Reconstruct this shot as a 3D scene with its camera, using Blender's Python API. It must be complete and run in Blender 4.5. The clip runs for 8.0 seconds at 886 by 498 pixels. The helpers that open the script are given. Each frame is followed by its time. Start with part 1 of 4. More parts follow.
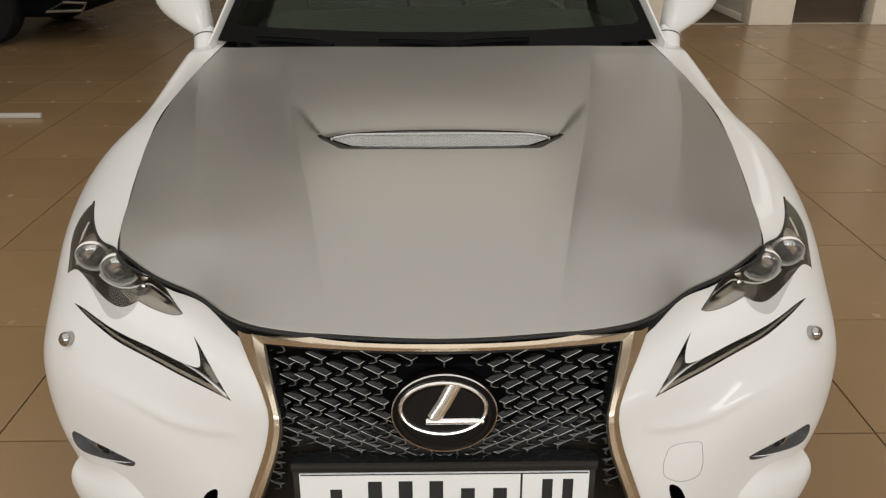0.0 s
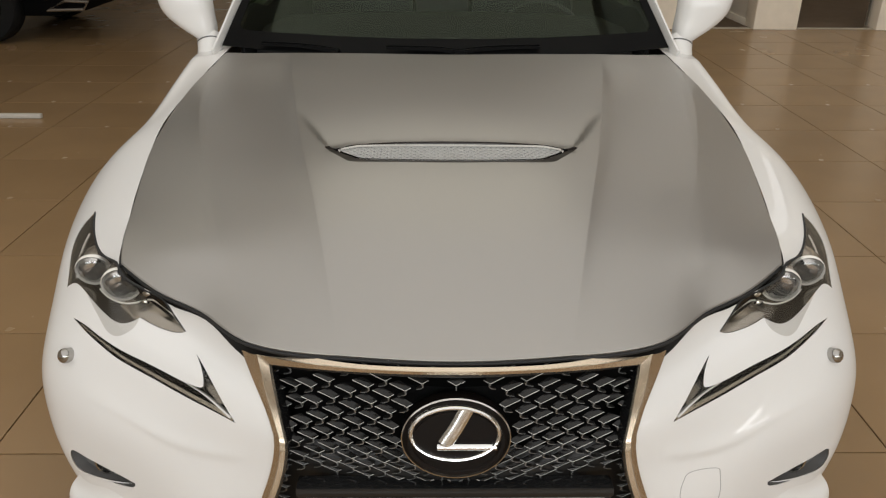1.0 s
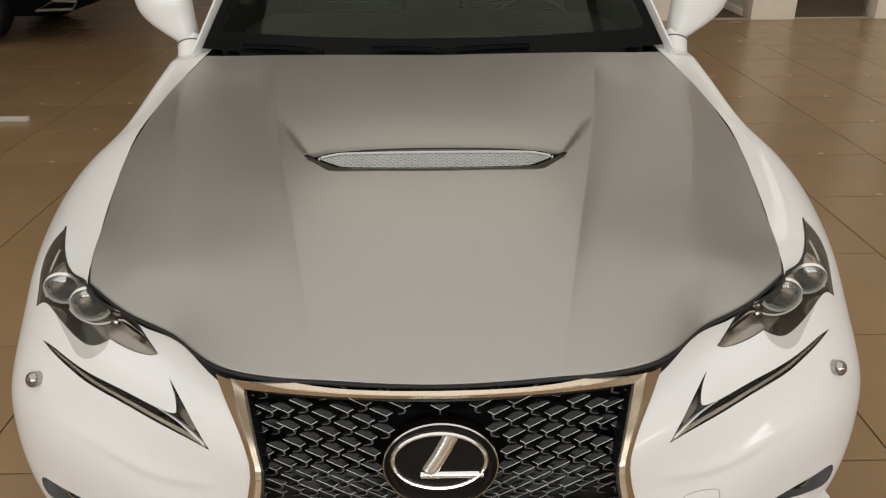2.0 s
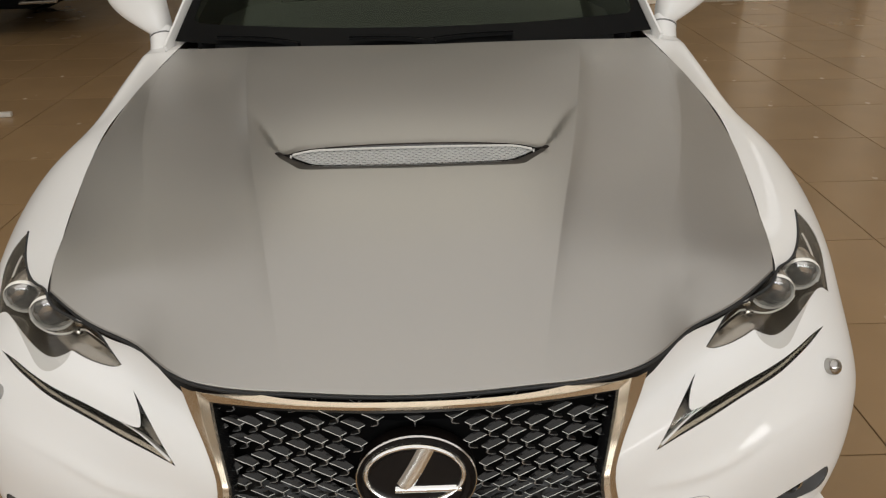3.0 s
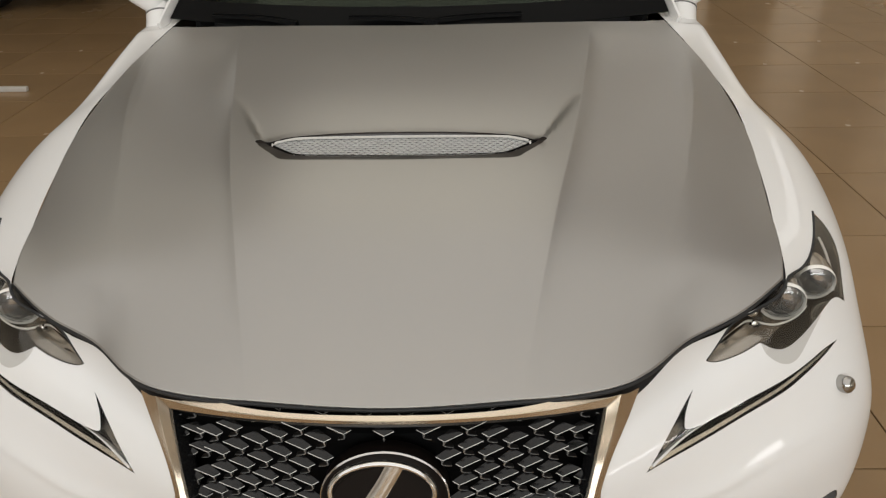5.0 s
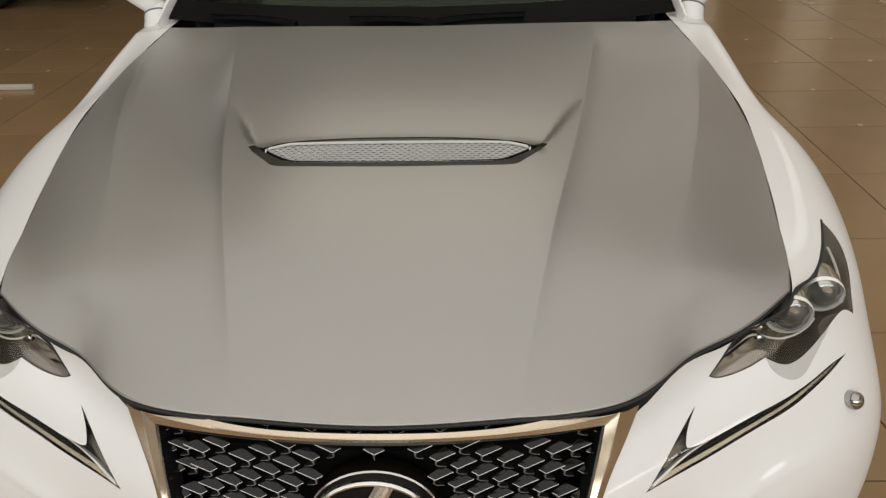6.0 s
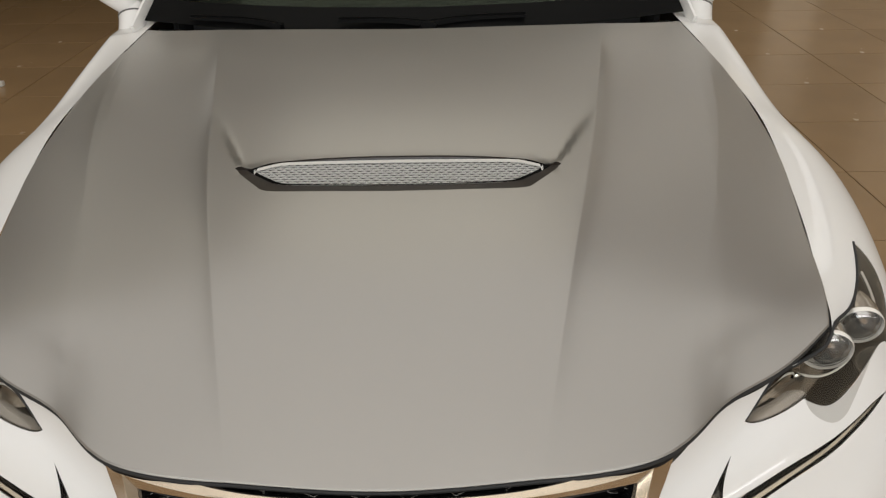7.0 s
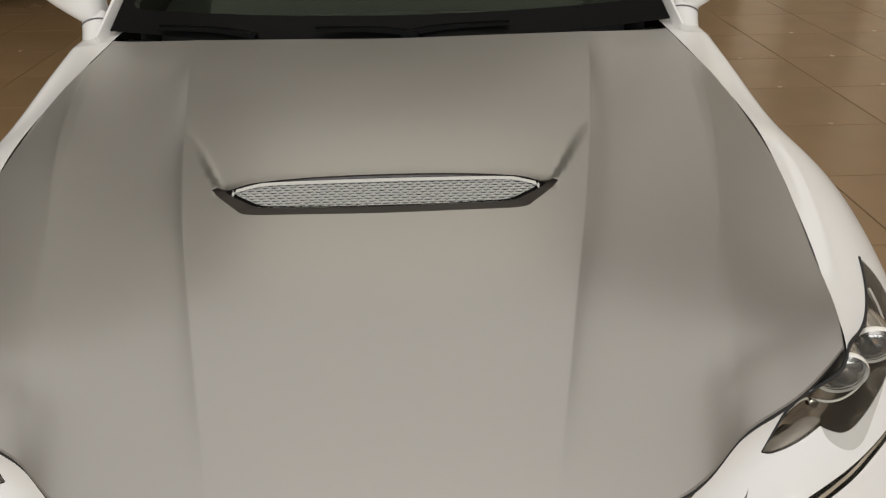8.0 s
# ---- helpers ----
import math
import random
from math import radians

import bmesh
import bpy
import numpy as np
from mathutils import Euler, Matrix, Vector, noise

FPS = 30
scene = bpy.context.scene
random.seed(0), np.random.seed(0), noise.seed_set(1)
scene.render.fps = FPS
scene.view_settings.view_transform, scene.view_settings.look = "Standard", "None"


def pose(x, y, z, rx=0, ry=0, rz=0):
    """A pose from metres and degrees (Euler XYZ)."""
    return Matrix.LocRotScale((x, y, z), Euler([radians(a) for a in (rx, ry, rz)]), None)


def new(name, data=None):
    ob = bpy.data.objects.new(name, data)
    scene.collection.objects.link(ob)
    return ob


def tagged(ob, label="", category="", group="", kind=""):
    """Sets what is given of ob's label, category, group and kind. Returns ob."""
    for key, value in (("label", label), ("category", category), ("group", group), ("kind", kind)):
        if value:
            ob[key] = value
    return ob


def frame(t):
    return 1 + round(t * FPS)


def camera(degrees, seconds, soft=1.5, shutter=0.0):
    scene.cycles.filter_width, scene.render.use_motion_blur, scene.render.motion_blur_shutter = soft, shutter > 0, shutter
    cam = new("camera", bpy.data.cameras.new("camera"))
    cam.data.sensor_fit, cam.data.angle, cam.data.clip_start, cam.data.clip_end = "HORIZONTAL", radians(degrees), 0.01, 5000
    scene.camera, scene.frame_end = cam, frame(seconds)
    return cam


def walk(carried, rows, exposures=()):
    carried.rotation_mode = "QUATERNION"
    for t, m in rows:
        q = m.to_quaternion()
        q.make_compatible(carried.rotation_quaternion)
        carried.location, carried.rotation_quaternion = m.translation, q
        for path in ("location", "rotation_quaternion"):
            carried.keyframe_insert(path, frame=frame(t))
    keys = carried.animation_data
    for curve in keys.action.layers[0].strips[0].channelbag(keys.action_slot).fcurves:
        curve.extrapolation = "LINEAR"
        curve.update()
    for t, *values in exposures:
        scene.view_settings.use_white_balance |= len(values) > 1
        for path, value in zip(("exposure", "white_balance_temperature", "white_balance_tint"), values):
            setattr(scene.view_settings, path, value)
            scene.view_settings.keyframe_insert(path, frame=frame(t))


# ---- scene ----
import mathutils
from mathutils.bvhtree import BVHTree
from mathutils.geometry import delaunay_2d_cdt

# ---------------------------------------------------------------- camera
cam = camera(60.48, 8.0, soft=1.25)
ROWS = [
    (0.0, -0.0155, 0.0000, 1.3800, 64.500, 0.072, -0.754),
    (0.5, -0.0345, 0.0189, 1.3864, 64.508, -0.350, -0.706),
    (1.0, -0.0380, 0.0530, 1.3913, 64.498, -0.387, -0.603),
    (1.5, -0.0262, 0.0914, 1.3966, 64.310, -0.122, -0.626),
    (3.0, 0.0329, 0.1931, 1.3905, 63.028, 1.084, -1.501),
    (3.5, 0.0528, 0.2218, 1.3855, 62.280, 1.286, -1.386),
    (4.0, 0.0730, 0.2531, 1.3815, 61.721, 1.153, -0.824),
    (4.5, 0.0890, 0.2763, 1.3804, 61.498, 0.942, 0.050),
    (6.0, 0.1288, 0.3284, 1.3846, 61.124, 1.133, 1.521),
    (6.5, 0.1085, 0.3889, 1.3913, 60.553, 1.025, 0.986),
    (7.0, 0.0855, 0.4559, 1.3938, 60.169, 0.983, 0.056),
    (7.5, 0.0658, 0.5000, 1.3904, 60.421, 0.726, -1.131),
    (8.0, 0.0522, 0.5318, 1.3862, 60.451, 0.756, -2.306),
]
walk(cam, [(t, pose(x, y, z, rx, ry, rz)) for t, x, y, z, rx, ry, rz in ROWS])

# ---------------------------------------------------------------- light
world = bpy.data.worlds.new("hall_air")
scene.world = world
world.use_nodes = True
world.node_tree.nodes["Background"].inputs[0].default_value = (0.27, 0.265, 0.26, 1)
world.node_tree.nodes["Background"].inputs[1].default_value = 0.12
scene.view_settings.exposure = -0.34


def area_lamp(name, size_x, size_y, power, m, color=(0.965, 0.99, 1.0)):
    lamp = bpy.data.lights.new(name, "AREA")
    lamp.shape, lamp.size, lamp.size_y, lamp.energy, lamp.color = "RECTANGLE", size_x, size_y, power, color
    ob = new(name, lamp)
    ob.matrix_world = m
    return tagged(ob, "added unseen fill light", "lamp", kind="structure")


# Unseen light panels, added and sized for the hood's reflections: over the front of the hall, behind it over the car,
# along the west, along the east three within one another, and a long one by the east wall: x, y, width, length, power,
# height, tint.
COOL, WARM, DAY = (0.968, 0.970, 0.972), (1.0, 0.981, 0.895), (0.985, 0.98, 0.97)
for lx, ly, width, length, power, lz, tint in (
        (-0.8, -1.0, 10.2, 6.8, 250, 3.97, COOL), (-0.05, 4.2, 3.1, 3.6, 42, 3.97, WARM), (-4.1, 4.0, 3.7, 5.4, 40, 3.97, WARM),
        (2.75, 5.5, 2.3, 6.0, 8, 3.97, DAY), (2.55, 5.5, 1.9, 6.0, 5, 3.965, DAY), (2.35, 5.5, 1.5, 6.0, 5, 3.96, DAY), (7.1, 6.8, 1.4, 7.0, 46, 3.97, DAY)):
    area_lamp("fill_light", width, length, power, pose(lx, ly, lz), tint)
# Unseen fill strip added to brighten the pillars of the far wall
area_lamp("fill_light", 5.4, 0.3, 68, pose(4.6, 5.6, 3.8, 72, 0, 0), WARM)
# Unseen strip added at the east wall before the car for the bumper's streak
tagged(area_lamp("streak_light", 0.5, 2.4, 34, pose(8.12, -4.3, 1.9, 0, 90, 0), DAY), "added unseen light strip for the bumper streak", "lamp", kind="structure")
# Large unseen fill light added behind the viewer to brighten the car's white front.
area_lamp("fill_light", 10.0, 2.2, 435, pose(0.3, -5.3, 2.6, 60, 0, 0), (0.90, 0.945, 0.975))


# ---------------------------------------------------------------- materials
def material(name, color, rough=0.5, metal=0.0, **more):
    m = bpy.data.materials.new(name)
    m.use_nodes = True
    b = m.node_tree.nodes["Principled BSDF"]
    b.inputs["Base Color"].default_value = (*color, 1)
    b.inputs["Roughness"].default_value = rough
    b.inputs["Metallic"].default_value = metal
    for key, value in more.items():
        b.inputs[key.replace("_", " ")].default_value = value
    return m


def varied(m, scale, amount, rough_amount=0.0, bump=0.0, bump_scale=200.0, detail=6.0):
    """Adds two scales of variation to a plain material: a cloudy one in colour and roughness, a fine one in relief."""
    t = m.node_tree
    n, l = t.nodes, t.links
    b = n["Principled BSDF"]
    base = tuple(b.inputs["Base Color"].default_value)
    co = n.new("ShaderNodeTexCoord")
    noise_a = n.new("ShaderNodeTexNoise")
    noise_a.inputs["Scale"].default_value, noise_a.inputs["Detail"].default_value = scale, detail
    l.new(co.outputs["Object"], noise_a.inputs["Vector"])
    mix = n.new("ShaderNodeMix")
    mix.data_type = "RGBA"
    mix.inputs["A"].default_value = tuple(c * (1 - amount) for c in base[:3]) + (1,)
    mix.inputs["B"].default_value = tuple(min(1, c * (1 + amount)) for c in base[:3]) + (1,)
    l.new(noise_a.outputs["Fac"], mix.inputs["Factor"])
    l.new(mix.outputs["Result"], b.inputs["Base Color"])
    if rough_amount:
        r = b.inputs["Roughness"].default_value
        ramp = n.new("ShaderNodeMapRange")
        ramp.inputs["To Min"].default_value, ramp.inputs["To Max"].default_value = max(0, r - rough_amount), min(1, r + rough_amount)
        l.new(noise_a.outputs["Fac"], ramp.inputs["Value"])
        l.new(ramp.outputs["Result"], b.inputs["Roughness"])
    if bump:
        noise_b = n.new("ShaderNodeTexNoise")
        noise_b.inputs["Scale"].default_value, noise_b.inputs["Detail"].default_value = bump_scale, 3
        l.new(co.outputs["Object"], noise_b.inputs["Vector"])
        bp = n.new("ShaderNodeBump")
        bp.inputs["Strength"].default_value, bp.inputs["Distance"].default_value = bump, 0.002
        l.new(noise_b.outputs["Fac"], bp.inputs["Height"])
        l.new(bp.outputs["Normal"], b.inputs["Normal"])
    return m


WHITE = varied(material("white_pearl_paint", (0.72, 0.708, 0.685), 0.45, Coat_Weight=0.7, Coat_Roughness=0.03), 3, 0.015, 0.05)
WRAP = varied(material("grey_satin_wrap", (0.346, 0.3325, 0.309), 0.35, 0.80), 4, 0.03, 0.03, 0.02, 900)
CHROME = varied(material("warm_chrome", (0.62, 0.53, 0.41), 0.24, 0.92), 9, .06, .05)
BLACK = material("black_gloss_plastic", (0.012, 0.012, 0.012), 0.15)
DARK = varied(material("black_matt_plastic", (0.003, 0.003, 0.003), 0.6, Specular_IOR_Level=0.05), 60, 0.3, 0.1)
FRIT = material("black_glass_print", (0.005, 0.005, 0.005), 0.30, Specular_IOR_Level=0.03)
FOG_GREY = varied(material("grey_pocket_plastic", (0.11, 0.107, 0.103), 0.5), 50, 0.2)
RUBBER = varied(material("black_rubber", (0.015, 0.015, 0.015), 0.7), 80, 0.3)
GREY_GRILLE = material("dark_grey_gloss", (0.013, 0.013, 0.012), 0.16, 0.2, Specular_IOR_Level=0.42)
# Pale colour that paints glints on the front edges of the grille scales
EDGE_GREY = material("edge_glint_grey", (0.52, 0.51, 0.48), 0.25, 0.4)
TILE = varied(material("brown_floor_tile", (0.285, 0.182, 0.091), 0.25, Specular_IOR_Level=0.36), 1.7, 0.13, 0.07, 0.012, 60)
def vary_by_piece(m, amount):
    """Makes each piece of a floor a little lighter or darker than its neighbours."""
    t = m.node_tree
    b = t.nodes["Principled BSDF"]
    source = b.inputs["Base Color"].links[0].from_socket
    info, span, hsv = t.nodes.new("ShaderNodeObjectInfo"), t.nodes.new("ShaderNodeMapRange"), t.nodes.new("ShaderNodeHueSaturation")
    span.inputs["To Min"].default_value, span.inputs["To Max"].default_value = 1 - amount, 1 + amount
    t.links.new(info.outputs["Random"], span.inputs["Value"])
    t.links.new(span.outputs["Result"], hsv.inputs["Value"])
    t.links.new(source, hsv.inputs["Color"])
    t.links.new(hsv.outputs["Color"], b.inputs["Base Color"])


vary_by_piece(TILE, 0.05)
GROUT = varied(material("dark_grout", (0.09, 0.065, 0.045), 0.85), 30, 0.2)
WALL = varied(material("cream_wall_paint", (0.72, 0.66, 0.57), 0.7), 3, 0.05, 0.0, 0.1, 80)
CEIL = varied(material("white_ceiling_paint", (0.60, 0.575, 0.53), 0.8), 2, 0.04)
PLATE = material("white_plate_enamel", (0.78, 0.78, 0.76), 0.35)


# ---------------------------------------------------------------- mesh tools
def thing(name, label, category, group="", kind="", at=(0, 0, 0)):
    ob = new(name)
    ob.location = at
    ob.empty_display_size = 0.1
    return tagged(ob, label, category, group, kind)


def link_part(name, me, mat, parent, label=""):
    ob = new(name, me)
    if mat is not None:
        me.materials.append(mat)
    if parent is not None:
        ob.parent = parent
        root = parent
        off = Vector()
        while root is not None:
            off += root.location
            root = root.parent
        ob.location = -off if parent.type == "EMPTY" else Vector()
    return tagged(ob, label)


def part(name, bm, mat, parent, label="", smooth=True):
    """Links a bmesh, in world metres, as one mesh object under a thing or a part."""
    me = bpy.data.meshes.new(name)
    bm.to_mesh(me)
    bm.free()
    if smooth:
        me.polygons.foreach_set("use_smooth", [True] * len(me.polygons))
        me.set_sharp_from_angle(angle=radians(35))
    return link_part(name, me, mat, parent, label)


def from_faces(name, verts, faces, mat, parent, label="", normals=None, sharp=35):
    me = bpy.data.meshes.new(name)
    me.from_pydata([tuple(v) for v in verts], [], faces)
    me.polygons.foreach_set("use_smooth", [True] * len(me.polygons))
    if normals is not None:
        me.normals_split_custom_set_from_vertices([tuple(n) for n in normals])
    elif sharp:
        me.set_sharp_from_angle(angle=radians(sharp))
    return link_part(name, me, mat, parent, label)


def box(bm, cx, cy, cz, sx, sy, sz, bevel=0.0, m=None):
    r = bmesh.ops.create_cube(bm, size=1.0, matrix=(m or Matrix()) @ Matrix.Translation((cx, cy, cz)) @ Matrix.Diagonal((sx, sy, sz, 1)))
    if bevel:
        edges = list({e for v in r["verts"] for e in v.link_edges})
        bmesh.ops.bevel(bm, geom=edges, offset=bevel, segments=2, profile=0.6, affect="EDGES")
    return bm


def weights(n, ts):
    """Weights of n evenly spaced knots in a natural cubic spline through them, at the places ts (0 to n-1)."""
    a = np.zeros((n, n))
    rhs = np.zeros((n, n))
    a[0, 0] = a[-1, -1] = 1
    for i in range(1, n - 1):
        a[i, i - 1:i + 2] = 1, 4, 1
        rhs[i, i - 1:i + 2] = 6, -12, 6
    second = np.linalg.solve(a, rhs)
    ts = np.asarray(ts, float)
    k = np.clip(np.floor(ts).astype(int), 0, n - 2)
    t = (ts - k)[:, None]
    eye = np.eye(n)
    return (1 - t) * eye[k] + t * eye[k + 1] + ((1 - t) ** 3 - (1 - t)) / 6 * second[k] + (t ** 3 - t) / 6 * second[k + 1]


def spline(points, count, closed=False):
    pts = np.asarray(points, float)
    if closed:
        pts = np.concatenate([pts[-3:], pts, pts[:3]])
        return weights(len(pts), np.linspace(3, len(pts) - 3, count, endpoint=False)) @ pts
    return weights(len(pts), np.linspace(0, len(pts) - 1, count)) @ pts


def rounded(points, count, hard=()):
    """A closed outline through the points, smooth but at those numbered in hard."""
    pts = np.asarray(points, float)
    n = len(pts)
    if not hard:
        return spline(pts, count, True)
    out = []
    hard = sorted(hard)
    for a, b in zip(hard, hard[1:] + [hard[0] + n]):
        run = pts[[i % n for i in range(a, b + 1)]]
        steps = max(2, round(count * (b - a) / n))
        out.append(spline(run, steps + 1)[:-1])
    return np.concatenate(out)


class Skin:
    """A smooth surface through a grid of control points; u runs along the rows, v across them."""

    def __init__(self, rows):
        self.p = np.asarray(rows, float)
        self.nv, self.nu = self.p.shape[:2]
        us, vs = np.linspace(0, self.nu - 1, 140), np.linspace(0, self.nv - 1, 100)
        self.uu, self.vv = [g.ravel() for g in np.meshgrid(us, vs)]
        pts = self.at(self.uu, self.vv)
        faces = [(j * 140 + i, j * 140 + i + 1, (j + 1) * 140 + i + 1, (j + 1) * 140 + i) for j in range(99) for i in range(139)]
        tris = [t for a, b, c, d in faces for t in ((a, b, c), (a, c, d))]
        self.pts, self.tris = pts, tris
        self.tree = BVHTree.FromPolygons([tuple(q) for q in pts], tris)

    def at(self, u, v):
        return np.einsum("nr,nc,rck->nk", weights(self.nv, v), weights(self.nu, u), self.p)

    def normal(self, u, v):
        u, v = np.asarray(u, float), np.asarray(v, float)
        e = 1e-3
        n = np.cross(self.at(np.minimum(u + e, self.nu - 1), v) - self.at(np.maximum(u - e, 0), v), self.at(u, np.minimum(v + e, self.nv - 1)) - self.at(u, np.maximum(v - e, 0)))
        return n / np.linalg.norm(n, axis=1)[:, None]

    def uv(self, origin, way):
        hit, _, k, _ = self.tree.ray_cast(Vector(origin), Vector(way))
        if hit is None:
            tries = [self.tree.find_nearest(Vector(origin) + Vector(way) * d) for d in np.linspace(0, 6, 400)]
            hit, _, k, _ = min(tries, key=lambda q: q[3])
        a, b, c = self.tris[k]
        w = mathutils.interpolate.poly_3d_calc([Vector(self.pts[i]) for i in (a, b, c)], hit)
        return tuple(sum(wi * g[i] for wi, i in zip(w, (a, b, c))) for g in (self.uu, self.vv))


def inside(poly, x, y):
    """Which of the places x, y lie inside the closed outline."""
    poly = np.asarray(poly)
    a, b = poly, np.roll(poly, -1, 0)
    res = np.zeros(len(x), bool)
    for (x0, y0), (x1, y1) in zip(a, b):
        if y0 != y1:
            res ^= ((y0 > y) != (y1 > y)) & (x < (x1 - x0) * (y - y0) / (y1 - y0) + x0)
    return res


def pane(outline, holes, grid):
    """Triangles that fill an outline but for the holes, with the grid's points inside; returns places and faces."""
    pts = [tuple(q) for q in outline]
    edges = [(i, (i + 1) % len(pts)) for i in range(len(pts))]
    for h in holes:
        s = len(pts)
        pts += [tuple(q) for q in h]
        edges += [(s + i, s + (i + 1) % len(h)) for i in range(len(h))]
    g = np.asarray(grid, float)
    keep = inside(outline, g[:, 0], g[:, 1])
    for h in holes:
        keep &= ~inside(h, g[:, 0], g[:, 1])
    rim = np.asarray(pts)
    g = g[keep]
    step = np.median(np.abs(np.diff(grid[:2, 0]))) + 1e-9
    near = np.array([np.min(np.abs(rim - q).sum(1)) > 0.5 * step for q in g], bool) if len(g) else np.zeros(0, bool)
    pts += [tuple(q) for q in g[near]]
    out, _, faces, *_ = delaunay_2d_cdt([Vector(q) for q in pts], edges, [], 0, 1e-7)
    out = np.array([tuple(q) for q in out])
    mid = np.array([out[list(fc)].mean(0) for fc in faces])
    ok = inside(outline, mid[:, 0], mid[:, 1])
    for h in holes:
        ok &= ~inside(h, mid[:, 0], mid[:, 1])
    return out, [tuple(fc) for fc, k in zip(faces, ok) if k]


def mirror(verts, faces, normals=None):
    v = np.asarray(verts) * (-1, 1, 1)
    return v, [tuple(reversed(fc)) for fc in faces], None if normals is None else np.asarray(normals) * (-1, 1, 1)


def sweep(bm, path, section, closed=False, ups=None, scale=None):
    """Carries a closed section (across, up) along a path of points."""
    path = [Vector(q) for q in path]
    n, rings = len(path), []
    for i, q in enumerate(path):
        a = path[(i - 1) % n] if closed or i else path[i]
        b = path[(i + 1) % n] if closed or i < n - 1 else path[i]
        way = (b - a).normalized()
        up = Vector(ups[i]) if ups is not None else Vector((0, 0, 1))
        side = way.cross(up).normalized()
        up = side.cross(way)
        k = scale[i] if scale is not None else 1.0
        rings.append([bm.verts.new(q + side * (s * k) + up * (h * k)) for s, h in section])
    m = len(section)
    for i in range(n if closed else n - 1):
        a, b = rings[i], rings[(i + 1) % n]
        for j in range(m):
            bm.faces.new((a[j], b[j], b[(j + 1) % m], a[(j + 1) % m]))
    if not closed:
        bm.faces.new(list(reversed(rings[0])))
        bm.faces.new(rings[-1])
    bmesh.ops.recalc_face_normals(bm, faces=bm.faces)
    return bm


def ring_section(r, n=8, squash=1.0):
    return [(r * math.cos(2 * math.pi * k / n), r * squash * math.sin(2 * math.pi * k / n)) for k in range(n)]


# ---------------------------------------------------------------- the hall
floor = thing("floor", "brown glossy square floor tiles laid in rows", "floor", kind="structure")
bm = bmesh.new()
box(bm, 0, 3, -0.06, 17, 18, 0.1)
part("floor_bed", bm, GROUT, floor)
TILE_X, TILE_Y = 0.612, 0.612


def tile_mesh(w, d):
    bm = bmesh.new()
    box(bm, 0, 0, -0.005, w - 0.005, d - 0.005, 0.01, 0.0012)
    me = bpy.data.meshes.new("floor_tile")
    bm.to_mesh(me)
    bm.free()
    me.materials.append(TILE)
    return me


def lay_tiles():
    me = tile_mesh(TILE_X, TILE_Y)
    vs = [Vector(v.co) for v in me.vertices]
    fs = [tuple(q.vertices) for q in me.polygons]
    rest_v, rest_f = [], []
    for i in range(-13, 14):
        for j in range(-10, 20):
            x = 1.2135 + TILE_X * (i + 0.5)
            y = 1.68 + TILE_Y * (j + 0.5)
            if not (-8.2 < x < 8.2 and -5.6 < y < 11.6):
                continue
            if -4.4 < x < 5.2 and 0.6 < y < 6.6:
                tile = new("tile", me)
                tile.location, tile.parent = (x, y, 0), floor
            else:
                k = len(rest_v)
                rest_v += [tuple(v + Vector((x, y, 0))) for v in vs]
                rest_f += [tuple(k + q for q in fc) for fc in fs]
    outer = from_faces("outer_tiles", rest_v, rest_f, TILE, floor)
    outer.data.polygons.foreach_set("use_smooth", [False] * len(outer.data.polygons))
    tagged(outer, "brown glossy floor tiles farther off", kind="stuff")


def wall(name, x0, x1, y0, y1, z0, z1, label, mat=None):
    bm = bmesh.new()
    box(bm, (x0 + x1) / 2, (y0 + y1) / 2, (z0 + z1) / 2, x1 - x0, y1 - y0, z1 - z0)
    return tagged(part(name, bm, mat or WALL, None, smooth=False), label, "wall", kind="structure")


wall("wall_west", -8.4, -8.2, -5.7, 11.7, -0.05, 4.0, "plain cream painted wall of the hall")
wall("wall_east", 8.2, 8.4, -5.7, 11.7, -0.05, 4.0, "plain cream painted wall of the hall")
wall("wall_south", -8.2, 8.2, -5.9, -5.7, -0.05, 4.0, "plain cream painted wall behind the viewer")
wall("wall_north", -8.2, 8.2, 11.5, 11.7, -0.05, 4.0, "plain cream painted far wall of the hall")
tagged(wall("ceiling", -8.4, 8.4, -5.9, 11.7, 4.0, 4.15, "white painted ceiling of the hall", CEIL), category="ceiling")

# ---------------------------------------------------------------- the white car
car = thing("car", "white sedan with a satin grey hood and spindle grille", "car", at=(0, 3.3, 0))

# Rows of the front skin from the hood seam down to the sill; from the grille frame outwards and back along the fender.
SEAM = [(.391, 1.214, .680), (.468, 1.262, .685), (.583, 1.320, .703), (.641, 1.360, .730), (.664, 1.48, .759), (.685, 1.60, .783), (.714, 1.84, .832), (.716, 2.0, .862), (.694, 2.18, .900), (.6655, 2.38, .936)]
CROWN = [(.365, 1.178, .621), (.487, 1.256, .640), (.60, 1.325, .672), (.69, 1.40, .705), (.738, 1.49, .727), (.773, 1.60, .748), (.806, 1.84, .797), (.768, 2.0, .841), (.752, 2.2, .883), (.752, 2.4, .920)]
SHOULDER = [(.334, 1.132, .588), (.47, 1.205, .605), (.605, 1.27, .62), (.73, 1.36, .64), (.81, 1.475, .655), (.855, 1.60, .675), (.880, 1.84, .722), (.822, 2.0, .790), (.800, 2.2, .845), (.800, 2.4, .876)]
WAIST = [(.306, 1.085, .542), (.45, 1.155, .54), (.60, 1.22, .54), (.757, 1.30, .545), (.845, 1.41, .54), (.875, 1.60, .55), (.90, 1.84, .60), (.895, 2.0, .62), (.88, 2.2, .64), (.878, 2.4, .66)]
